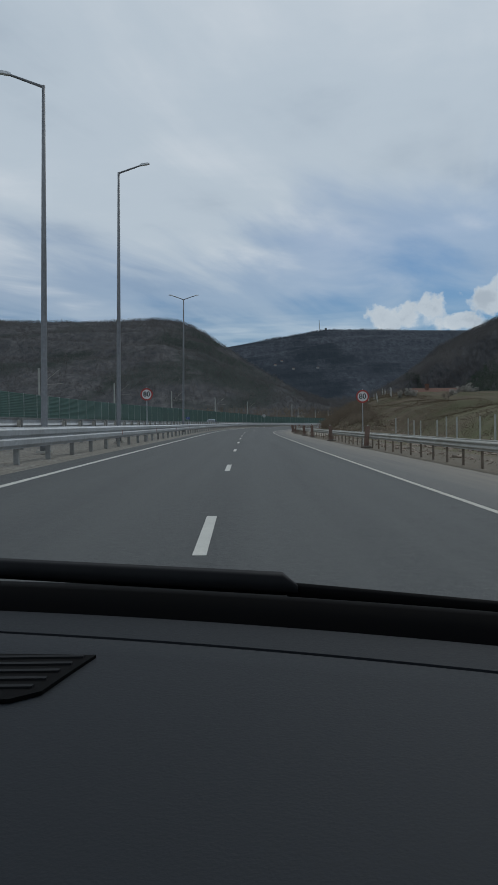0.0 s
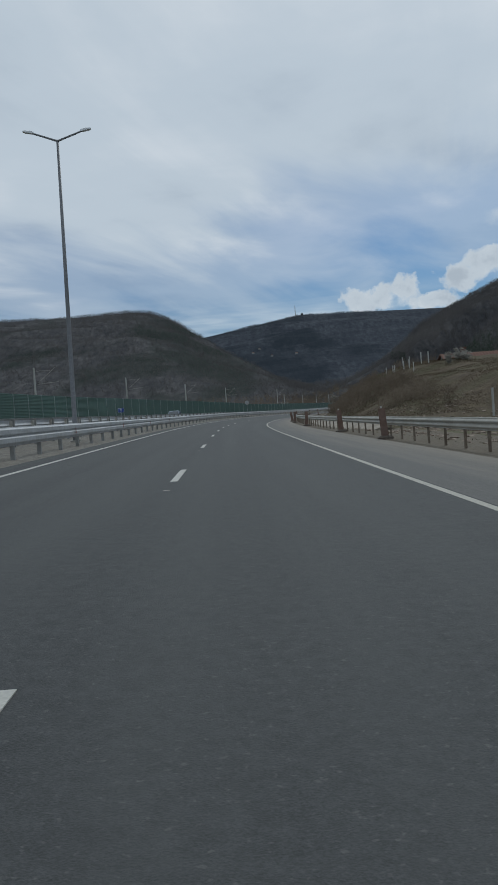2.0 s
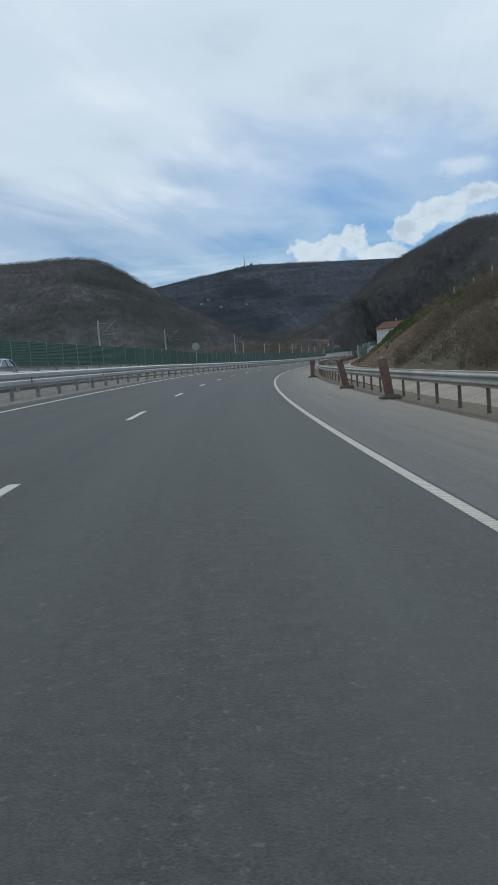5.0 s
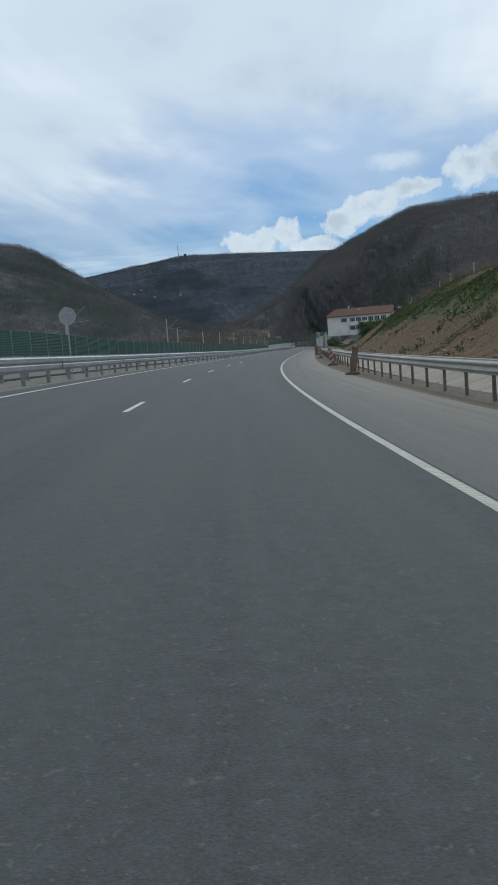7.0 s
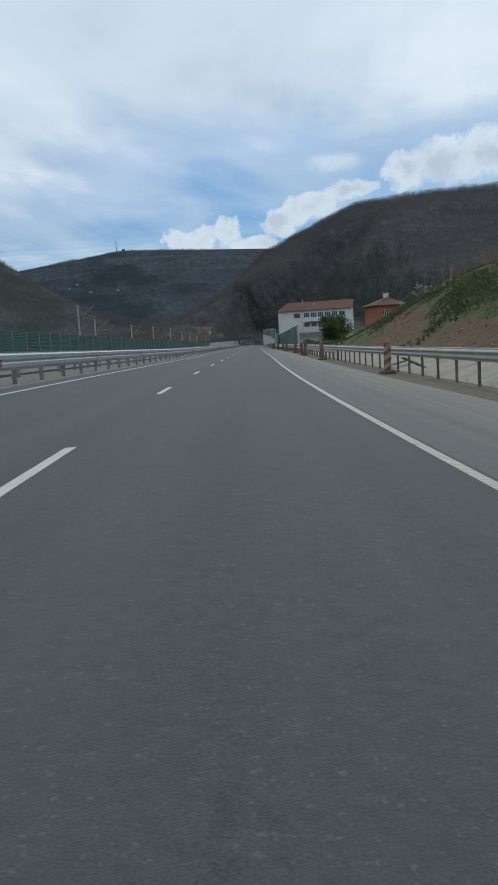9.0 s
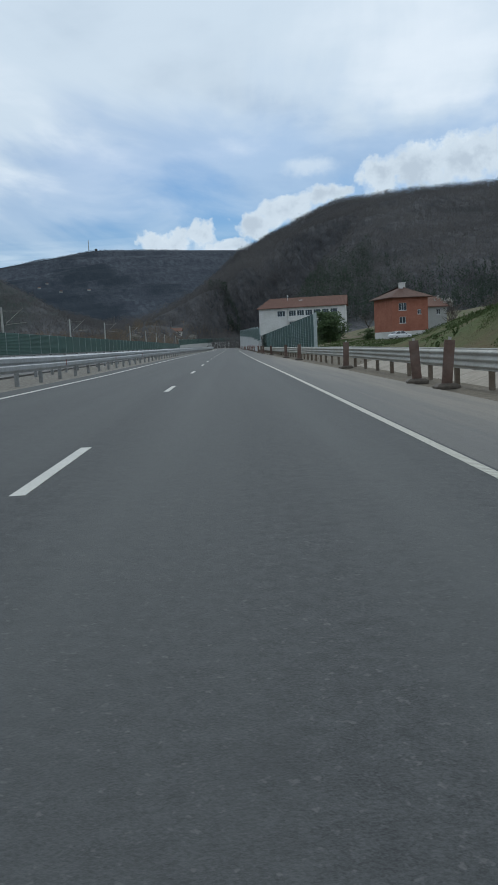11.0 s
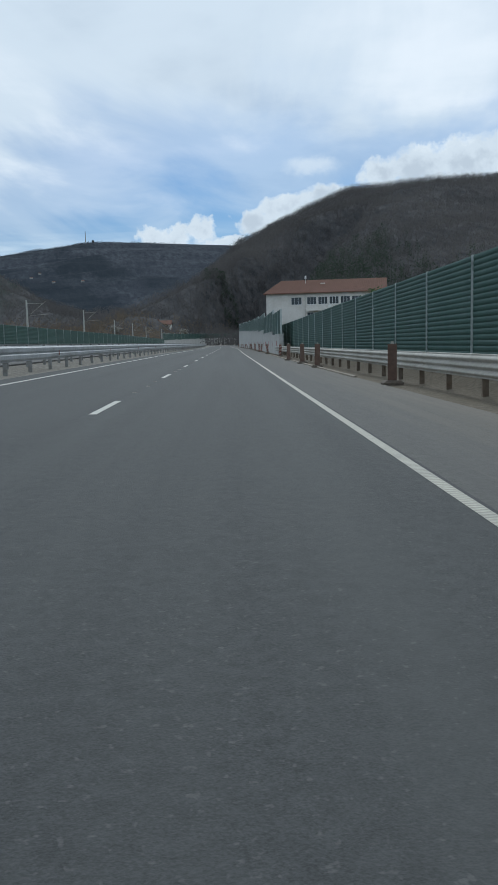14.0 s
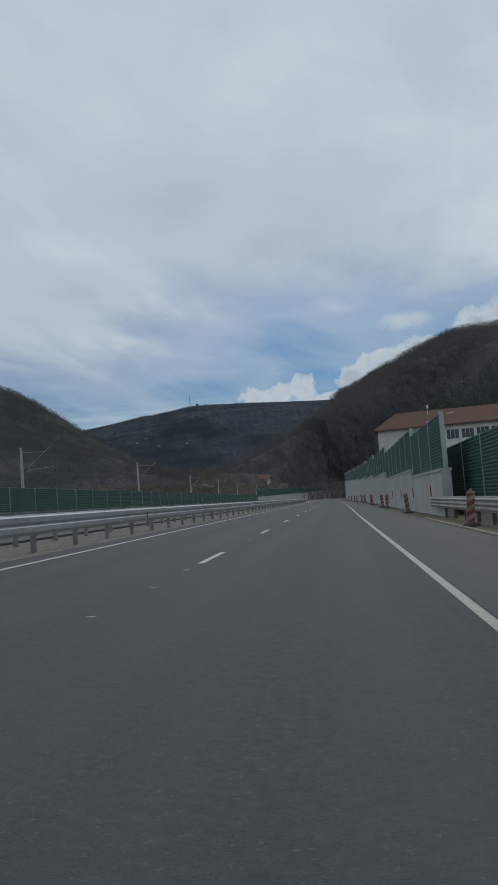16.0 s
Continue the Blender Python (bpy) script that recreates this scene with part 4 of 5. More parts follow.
# ---- street lamps ----
def street_lamp(y, lat, height, arms, label, foot=0.1):
    lamp = thing("street_lamp", label, "street lamp", "street lamps", m=along(y, lat, foot) @ Matrix.Rotation(radians(1.0), 4, "Y"))
    pole = Shape()
    rings = []
    for z, r in ((0, 0.14), (0.25, 0.14), (0.3, 0.115), (height * 0.5, 0.09), (height, 0.055)):
        rings.append([(r * math.cos(k * math.pi / 5), r * math.sin(k * math.pi / 5), z) for k in range(10)])
    part("pole", pole.loft(rings).mesh("pole", LAMPSTEEL_SHADED, True), lamp)
    part("base_plate", Shape().box(-0.22, 0.22, -0.22, 0.22, -0.05, 0.02).mesh("base_plate", ZINC_OLD), lamp)
    for side, reach in arms:
        arm = part("arm", Shape().tube((0, 0, height - 0.05), (side * reach, 0, height + 0.36), 0.05, 0.04).mesh("arm", LAMPSTEEL_SHADED), lamp)
        head = Shape()
        rings = []
        for u, w, t in ((0, 0.045, 0.035), (0.1, 0.10, 0.045), (0.38, 0.11, 0.04), (0.5, 0.08, 0.02)):
            px = side * (reach - 0.1 + u)
            pz = height + 0.36 + u * 0.16
            rings.append([(px, -w, pz - t), (px, w, pz - t), (px, w, pz + t), (px, -w, pz + t)])
        part("lamp_head", head.loft(rings).mesh("lamp_head", LAMPGLASS), lamp, label="pale aluminium LED head")


street_lamp(21.0, -9.9, 11.9, [(-1, 1.15)], "tall galvanised street lamp with one arm over the far carriageway")
street_lamp(35.7, -9.7, 13.5, [(1, 1.15)], "tall galvanised street lamp with one arm over the near carriageway")
street_lamp(79.9, -9.9, 13.7, [(-1, 1.15), (1, 1.15)], "tall galvanised street lamp with two arms in the median")


# ---- signs ----
def text_mesh(words, size, mat):
    cu = bpy.data.curves.new("digits", "FONT")
    cu.body, cu.size, cu.align_x, cu.align_y, cu.extrude, cu.offset = words, size, "CENTER", "CENTER", 0.002, size * 0.018
    ob = bpy.data.objects.new("digits", cu)
    me = bpy.data.meshes.new_from_object(ob)
    bpy.data.objects.remove(ob)
    me.materials.clear()
    me.materials.append(mat)
    return me


def disc(r0, r1, y0, y1, n=32):
    """A ring (or a disc, for r0 = 0) that faces -y."""
    s = Shape()
    ang = [2 * math.pi * k / n for k in range(n)]
    if r0 <= 0:
        return s.loft([[(r1 * math.cos(a), y, r1 * math.sin(a)) for a in ang] for y in (y0, y1)])
    rings = [[(r * math.cos(a), y, r * math.sin(a)) for a in ang] for r, y in ((r0, y0), (r1, y0), (r1, y1), (r0, y1), (r0, y0))]
    return s.loft(rings, cap=False)


def speed_sign(y, lat, height, label):
    sign = thing("speed_sign", label, "road sign", "speed signs", m=along(y, lat, 0.0))
    part("pole", Shape().tube((0, 0.03, -0.2), (0, 0.03, height + 0.46), 0.03, 0.03).mesh("pole", ZINC), sign)
    part("plate", disc(0, 0.385, -0.012, 0.0).mesh("plate", WHITE), sign, pose(0, 0, height), "round white plate")
    part("rim", disc(0.30, 0.39, -0.02, -0.012).mesh("rim", RED), sign, pose(0, 0, height), "red ring")
    part("digits", text_mesh("80", 0.44, BLACK), sign, pose(0, -0.018, height, 90, 0, 0), "black figures")
    for dz in (-0.15, 0.15):
        part("clamp", Shape().box(-0.06, 0.06, 0.0, 0.07, -0.02, 0.02).mesh("clamp", ZINC_OLD), sign, pose(0, 0, height + dz))


speed_sign(46.3, -9.52, 2.86, "round eighty speed limit sign in the median")
speed_sign(43.5, 3.75, 2.90, "round eighty speed limit sign behind the roadside guard rail")


def sign_back(y, lat, height):
    sign = thing("road_sign", "round road sign seen from its bare grey back", "road sign", m=along(y, lat, 0.0))
    part("pole", Shape().tube((0, -0.04, -0.2), (0, -0.04, height + 0.42), 0.03, 0.03).mesh("pole", ZINC), sign)
    part("plate", disc(0, 0.40, 0.0, 0.012).mesh("plate", ZINC), sign, pose(0, 0, height), "bare aluminium back")
    part("rim", disc(0.36, 0.40, -0.015, 0.0).mesh("rim", ZINC_OLD), sign, pose(0, 0, height))
    for dz in (-0.17, 0.17):
        part("clamp", Shape().box(-0.28, 0.28, -0.03, 0.0, -0.02, 0.02).mesh("clamp", ZINC_OLD), sign, pose(0, 0, height + dz))


sign_back(205.2, -9.75, 2.77)


def route_sign(y, lat, height):
    sign = thing("route_sign", "small blue route plate with a white figure on a post", "road sign", m=along(y, lat, 0.1))
    part("pole", Shape().tube((0, 0.03, -0.2), (0, 0.03, height + 0.15), 0.03, 0.03).mesh("pole", ZINC), sign)
    part("plate", Shape().box(-0.27, 0.27, -0.012, 0.0, -0.18, 0.18).mesh("plate", BLUE), sign, pose(0, 0, height), "blue rectangular plate")
    edge = Shape()
    for a, b, c, d in ((-0.255, 0.255, -0.165, -0.15), (-0.255, 0.255, 0.15, 0.165), (-0.255, -0.24, -0.15, 0.15), (0.24, 0.255, -0.15, 0.15)):
        edge.box(a, b, -0.016, -0.012, c, d)
    part("border", edge.mesh("border", WHITE), sign, pose(0, 0, height), "thin white border")
    part("digit", text_mesh("2", 0.26, WHITE), sign, pose(0, -0.018, height, 90, 0, 0), "white figure")


route_sign(109.6, -11.9, 1.6)


# ---- marker boards on the shoulder ----
def board_parts(striped):
    """Meshes of one marker board: foot, board, stripes, top lug."""
    foot = Shape().loft([[(-0.28, -0.17, 0), (0.28, -0.17, 0), (0.28, 0.17, 0), (-0.28, 0.17, 0)],
                         [(-0.28, -0.17, 0.06), (0.28, -0.17, 0.06), (0.28, 0.17, 0.06), (-0.28, 0.17, 0.06)],
                         [(-0.20, -0.12, 0.12), (0.20, -0.12, 0.12), (0.20, 0.12, 0.12), (-0.20, 0.12, 0.12)]]).mesh("foot", FOOT)
    body = Shape().loft([[(-0.125, -0.02, z), (0.125, -0.02, z), (0.125, 0.02, z), (-0.125, 0.02, z)] for z in (0.1, 1.12)]).mesh("board", RUST if not striped else OLDWHITE)
    lug = Shape().box(-0.035, 0.035, -0.02, 0.02, 1.12, 1.19).mesh("lug", ZINC_OLD)
    bands = []
    for k in range(4 if striped else 0):
        lo, hi = -0.02 + 0.30 * k, 0.13 + 0.30 * k
        pts = [(-0.122, lo), (0.122, lo + 0.16), (0.122, hi + 0.16), (-0.122, hi)]
        pts = [(x, min(max(zz, 0.13), 1.05)) for x, zz in pts]
        if pts[3][1] - pts[0][1] < 0.02 and pts[2][1] - pts[1][1] < 0.02:
            continue
        s = Shape().loft([[(x, yy, zz) for x, zz in pts] for yy in (-0.026, -0.019)])
        bands.append(s.mesh("stripe", OLDRED))
    return foot, body, lug, bands


BOARD_OLD, BOARD_NEW = board_parts(False), board_parts(True)


def marker_board(y, lat, turn=0.0, tilt=0.0, striped=False):
    kit = BOARD_NEW if striped else BOARD_OLD
    ob = thing("marker_board", "red and white striped marker board on a rubber foot" if striped else "weathered brown marker board on a rubber foot beside the shoulder",
               "marker board", "marker boards", m=along(y, lat, 0.0, turn))
    part("foot", kit[0], ob)
    lean = pose(0, 0, 0, 0, tilt, 0)
    b = part("board", kit[1], ob, lean)
    part("lug", kit[2], ob, lean)
    for s in kit[3]:
        part("stripe", s, b)


BROWN_BOARDS = [(35.9, 2.85, 4), (53.8, 2.85, -3), (71.2, 2.85, -5), (83.6, 2.88, -5), (105.4, 2.88, 1), (126.4, 2.85, 0), (137.5, 2.7, -9), (147.2, 2.65, -12), (169.8, 2.45, 1), (197.7, 2.7, 9),
                (264.7, 2.9, -3), (282.4, 2.85, 5), (285.1, 2.8, -4), (298.7, 2.9, 2), (321.7, 2.9, 3), (334.8, 2.9, -1), (360.2, 2.85, 0), (376.6, 2.55, 1), (384.5, 2.55, 0), (393.5, 2.42, 0)]
for n, (y, lat, tilt) in enumerate(BROWN_BOARDS):
    marker_board(y, lat, (n * 37 % 23) - 11, tilt)
STRIPED_BOARDS = [(213.8, 3.1, -9), (241.2, 3.08, 1), (411.8, 2.95, 5), (432.7, 2.85, -5), (452.0, 2.8, 4), (456.3, 2.7, -3), (477.3, 2.7, -6),
                  (482.3, 2.75, 5), (502.3, 2.7, -4), (519.3, 2.75, 3), (535.3, 2.7, -6), (551.3, 2.7, 4), (569.3, 2.7, -3), (591.3, 2.7, 5), (615.3, 2.7, -4)]
for n, (y, lat, tilt) in enumerate(STRIPED_BOARDS):
    marker_board(y, lat, (n * 41 % 31) - 15, tilt, True)


def fallen_board(y, lat, up, turn, dip):
    """A knocked-over marker board lying in the ditch."""
    ob = thing("fallen_board", "knocked-over red and white marker board lying in the ditch", "marker board", "fallen boards", m=along(y, lat, up, turn) @ Matrix.Rotation(radians(dip), 4, "X"))
    b = part("board", BOARD_NEW[1], ob)
    for stripe in BOARD_NEW[3]:
        part("stripe", stripe, b)


fallen_board(243.4, 5.0, 0.02, -70, 66)
fallen_board(250.6, 4.9, -0.05, 40, 78)


# ---- railway masts beyond the wall ----
def rail_mast(y, lat, top, flip=1):
    mast = thing("railway_mast", "pale concrete railway mast with a wire bracket", "railway mast", "railway masts", m=along(y, lat, 0.3))
    part("pole", Shape().loft([[(r * math.cos(k * math.pi / 3), r * math.sin(k * math.pi / 3), z) for k in range(6)] for z, r in ((0, 0.21), (top, 0.13))]).mesh("pole", POLE), mast)
    part("bracket", Shape().tube((0, 0, top - 2.6), (flip * 3.0, 0, top - 0.2), 0.03, 0.03, 6).mesh("bracket", ZINC_OLD), mast)
    part("stay", Shape().tube((0, 0, top - 0.5), (flip * 2.6, 0, top - 0.6), 0.02, 0.02, 6).mesh("stay", ZINC_OLD), mast)
    part("arm", Shape().tube((flip * 0.1, 0, top - 2.4), (flip * 3.4, 0, top - 2.2), 0.025, 0.025, 6).mesh("arm", ZINC_OLD), mast)
    part("insulator", Shape().tube((flip * 0.2, 0, top - 2.45), (flip * 0.55, 0, top - 2.2), 0.06, 0.06, 6).mesh("insulator", BLACK), mast)


for y, top in ((66.8, 8.8), (112.7, 8.8), (159.7, 8.8), (207.8, 9.1), (250.9, 8.9), (290.7, 8.7), (371.5, 9.4), (386.0, 7.4), (432.8, 7.3), (475.4, 7.9), (523.8, 8.4), (575.4, 7.7), (623.4, 8.0), (671.2, 8.0), (720.8, 8.0)):
    rail_mast(y, -33.2, top)


# ---- houses ----
def wall_face(width, height, holes, depth=0.16):
    """A wall in the xz plane facing -y, with openings (x0, x1, z0, z1) cut through and reveals."""
    xs = sorted({0.0, width, *[h[0] for h in holes], *[h[1] for h in holes]})
    zs = sorted({0.0, height, *[h[2] for h in holes], *[h[3] for h in holes]})
    s = Shape()
    for xa, xb in zip(xs, xs[1:]):
        for za, zb in zip(zs, zs[1:]):
            cx, cz = (xa + xb) / 2, (za + zb) / 2
            if any(h[0] < cx < h[1] and h[2] < cz < h[3] for h in holes):
                continue
            s.add([(xa, 0, za), (xb, 0, za), (xb, 0, zb), (xa, 0, zb)], [(0, 1, 2, 3)])
    for xa, xb, za, zb in holes:
        s.add([(xa, 0, za), (xb, 0, za), (xb, 0, zb), (xa, 0, zb), (xa, depth, za), (xb, depth, za), (xb, depth, zb), (xa, depth, zb)],
              [(0, 4, 5, 1), (1, 5, 6, 2), (2, 6, 7, 3), (3, 7, 4, 0)])
    return s


def welded(me):
    """The same mesh with its shared corners joined."""
    bm = bmesh.new()
    bm.from_mesh(me)
    bmesh.ops.remove_doubles(bm, verts=bm.verts, dist=0.0005)
    bm.to_mesh(me)
    bm.free()
    return me


def window(parent, m, x0, x1, z0, z1, bars=2, trim=None):
    """Glass, frame bars and sill set into an opening."""
    trim = trim or WHITE
    win = part("window", Shape().box(x0, x1, 0.14, 0.16, z0, z1).mesh("window", GLASS), parent, m)
    f = Shape()
    t = 0.07
    for a, b, c, d in ((x0, x1, z0, z0 + t), (x0, x1, z1 - t, z1), (x0, x0 + t, z0, z1), (x1 - t, x1, z0, z1)):
        f.box(a, b, 0.08, 0.14, c, d)
    for k in range(1, bars):
        xm = x0 + (x1 - x0) * k / bars
        f.box(xm - t / 2, xm + t / 2, 0.08, 0.14, z0, z1)
    part("frame", f.mesh("frame", trim), win)
    part("sill", Shape().box(x0 - 0.08, x1 + 0.08, -0.08, 0.1, z0 - 0.07, z0).mesh("sill", trim), win)


def four_walls(parent, mat, width, depth, height, front, side, z=0.0):
    """Walls round a house whose front runs along x and faces -y; openings of the front and of the right-hand side."""
    poses = [Matrix.Translation((0, 0, z)), Matrix.Translation((width, 0, z)) @ Matrix.Rotation(math.pi / 2, 4, "Z"),
             Matrix.Translation((width, depth, z)) @ Matrix.Rotation(math.pi, 4, "Z"), Matrix.Translation((0, depth, z)) @ Matrix.Rotation(-math.pi / 2, 4, "Z")]
    for k, (m, w, holes) in enumerate(zip(poses, (width, depth, width, depth), (front, side, [], []))):
        part("wall", welded(wall_face(w, height, holes).mesh("wall", mat)), parent, m)
        for h in holes:
            window(parent, m, *h, bars=3 if h[1] - h[0] > 1.6 else 2)


def gable_roof(parent, width, depth, eave, ridge, over, wallmat, hip=0.0):
    t = 0.18
    for side in (0, 1):
        y0, y1 = (-over, depth / 2) if side == 0 else (depth + over, depth / 2)
        slope = (ridge - eave) / (depth / 2)
        z0 = eave - over * slope
        n = int(width / 0.25)
        wave = [(-over + (width + 2 * over) * k / n, t + (0.07 if k % 2 else 0.0)) for k in range(n + 1)]
        rim = [(-over, 0.0)] + wave + [(width + over, 0.0)]
        s = Shape().loft([[(x, y0, z0 + dz) for x, dz in rim], [(hip - over + (x + over) * (width + 2 * over - hip) / (width + 2 * over), y1, ridge + dz) for x, dz in rim]])
        part("roof", s.mesh("roof", TILES), parent, label="red-brown clay tiles")
    if hip:
        low = eave - over * (ridge - eave) / (depth / 2)
        tri = [(-over, -over, low), (-over, depth + over, low), (hip - over, depth / 2, ridge)]
        part("roof", Shape().loft([tri, [(px, py, pz + t) for px, py, pz in tri]]).mesh("roof", TILES), parent, label="red-brown clay tiles on the hipped end")
    for x in ((width,) if hip else (0.0, width)):
        d = 0.12 if x == 0 else -0.12
        part("gable", Shape().loft([[(x + e, 0, eave), (x + e, depth, eave), (x + e, depth / 2, ridge)] for e in (0, d)]).mesh("gable", wallmat), parent)


def hip_roof(parent, width, depth, eave, ridge, over):
    t, c = 0.16, depth * 0.45
    a = [(-over, -over), (width + over, -over), (width + over, depth + over), (-over, depth + over)]
    r0, r1 = (c, depth / 2), (width - c, depth / 2)
    s = Shape().add([(x, y, eave) for x, y in a] + [(x, y, eave + t) for x, y in a] + [(*r0, ridge), (*r1, ridge)],
                    [(3, 2, 1, 0), (0, 1, 5, 4), (1, 2, 6, 5), (2, 3, 7, 6), (3, 0, 4, 7), (4, 5, 9, 8), (5, 6, 9), (6, 7, 8, 9), (7, 4, 8)])
    part("roof", s.mesh("roof", ROOFBROWN), parent, label="brown clay tiles")


def chimney(parent, x, y, z, h, mat):
    part("chimney", Shape().box(x - 0.35, x + 0.35, y - 0.35, y + 0.35, z, z + h).box(x - 0.45, x + 0.45, y - 0.45, y + 0.45, z + h, z + h + 0.15).mesh("chimney", mat), parent)


def facing(x0, y0, x1, y1, z):
    """A pose at the left front corner of a house whose front runs to (x1, y1)."""
    return Matrix.Translation((x0, y0, z)) @ Matrix.Rotation(math.atan2(y1 - y0, x1 - x0), 4, "Z")


def long_white_house():
    L, D = 30.0, 10.5
    ob = thing("long_house", "long white two-storey house with a red-brown tiled roof", "house", m=facing(121.2, 546.5, 148.5, 533.5, 4.6))
    top = 9.2
    front = [(L * 0.215, L * 0.215 + 2.7, 6.0, 7.9)]
    for f in (0.39, 0.485, 0.58, 0.675, 0.77, 0.87):
        front.append((L * f - 1.2, L * f + 1.2, 6.0, 7.9))
        front.append((L * f - 1.2, L * f + 1.2, 2.2, 4.0))
    side = [(3.0, 4.6, 6.2, 7.8), (6.2, 7.8, 6.2, 7.8)]
    four_walls(ob, PLASTER, L, D, top, front, side)
    gable_roof(ob, L, D, top, top + 3.1, 0.7, PLASTER, 4.0)
    part("drainpipe", Shape().tube((L * 0.335, -0.08, 0.2), (L * 0.335, -0.08, top - 0.2), 0.06, 0.06).mesh("drainpipe", ZINC_OLD), ob)
    part("canopy", Shape().box(L * 0.36, L * 0.98, -1.3, 0, 4.35, 4.5).mesh("canopy", PLASTER), ob)
    part("vent", Shape().tube((L * 0.33, D * 0.35, top + 2.0), (L * 0.33, D * 0.35, top + 3.7), 0.05, 0.05).tube((L * 0.33, D * 0.35, top + 3.6), (L * 0.33, D * 0.35, top + 4.3), 0.28, 0.2).mesh("vent", WHITE), ob, label="white roof vent on a thin stalk")
    part("skylight", Shape().box(L * 0.46, L * 0.46 + 1.2, 3.2, 3.9, top + 2.05, top + 2.35).mesh("skylight", PLASTER), ob)
    part("air_conditioner", Shape().box(L * 0.53, L * 0.53 + 0.8, -0.35, -0.02, 5.2, 5.8).mesh("air_conditioner", WHITE), ob)


long_white_house()


def orange_house():
    W, D = 7.9, 9.5
    ob = thing("orange_house", "three-storey orange plastered house with a hipped tiled roof", "house", m=facing(110.4, 421.0, 118.3, 420.6, 0.6))
    part("plinth", Shape().box(0.02, W - 0.02, 0.02, D - 0.02, -0.6, 1.9).mesh("plinth", PLASTER), ob, label="white-washed ground storey")
    front = [(1.5, 3.2, 6.1, 7.6), (1.6, 3.0, 3.5, 4.8), (5.6, 6.4, 5.2, 6.2)]
    four_walls(ob, ORANGE, W, D, 6.7, [(a, b, c - 1.9, d - 1.9) for a, b, c, d in front], [(2.0, 3.2, 1.2, 2.5), (6.0, 7.4, 4.2, 5.6)], 1.9)
    hip_roof(ob, W, D, 8.6, 11.2, 0.8)
    chimney(ob, W * 0.48, D * 0.42, 10.2, 1.6, PLASTER)
    chimney(ob, W * 0.62, D * 0.55, 10.4, 1.5, PLASTER)


orange_house()


def cottage(name, label, x0, y0, x1, y1, z, height, depth, wallmat, n):
    L = math.hypot(x1 - x0, y1 - y0)
    ob = thing(name, label, "house", "village houses", m=facing(x0, y0, x1, y1, z))
    front = [(L * (k + 0.5) / n - 0.55, L * (k + 0.5) / n + 0.55, height - min(1.9, height * 0.8), height - min(0.7, height * 0.2)) for k in range(n)]
    four_walls(ob, wallmat, L, depth, height, front, [])
    gable_roof(ob, L, depth, height, height + depth * 0.26, 0.5, wallmat)
    chimney(ob, L * 0.3, depth * 0.4, height + depth * 0.15, 1.6, TILES)


cottage("village_house", "small white village house with an orange tiled roof", 131, 838, 139.5, 835, 7.4, 5.0, 7, PLASTER, 3)
cottage("village_house", "small pale village house with a steep red roof beside the spur", 141, 822, 151, 819, 7.0, 6.2, 8, PLASTER, 3)
cottage("village_house", "low grey-brown outbuilding behind the orange house", 123, 436, 132, 437, 2.0, 6.0, 8, POLE, 2)


for x, y, z in ((212, 2742, 180), (291, 2733, 182), (157, 2848, 200), (186, 2942, 220)):
    cottage("farm_house", "tiny pale farm house on the far mountain slope", x, y, x + 7, y + 2, z - 1, 4.0, 6, POLE, 2)
cottage("shed", "low long farm shed with a red-brown roof on the terrace", 42.5, 175, 53.5, 175.5, 5.7, 1.1, 6, POLE, 3)


# ---- fence posts ----
FPOST = Shape().loft([[(-0.06, -0.06, z), (0.06, -0.06, z), (0.06, 0.06, z), (-0.06, 0.06, z)] for z in (0.0, 2.1)]).mesh("fence_post", POLE)


def fence_post(x, y, dz=0.0, tall=1.0):
    ob = tagged(new("fence_post", FPOST), "pale concrete fence post standing in the field", "fence post", "fence posts")
    ob.matrix_world = Matrix.Translation((x, y, float(ground_z(np.array([x]), np.array([y]))[0]) - 0.15 + dz)) @ Matrix.Rotation(0.35 * math.sin(x * 7), 4, "Z") @ Matrix.Diagonal((1, 1, tall, 1))


for k in range(9):
    y = 56.0 + 5.2 * k
    fence_post(float(edge_x(y)) + 15.5 + 0.35 * math.sin(k * 2.1), y)
for k in range(6):
    fence_post(29.6 - 0.2 * k + 0.3 * math.sin(k * 2.3), 163.0 - 4.3 * k, 0.0, 0.62)
for k in range(12):
    y = 150.0 + 11.3 * k
    fence_post(float(edge_x(y)) + 21.0 + 0.5 * math.sin(k * 1.7), y, 0.0, 0.9)
for x, y in ((60.7, 288.7), (63.1, 297.7), (65.2, 305.3), (66.4, 309.7)):
    fence_post(x, y, 0.0, 0.75)


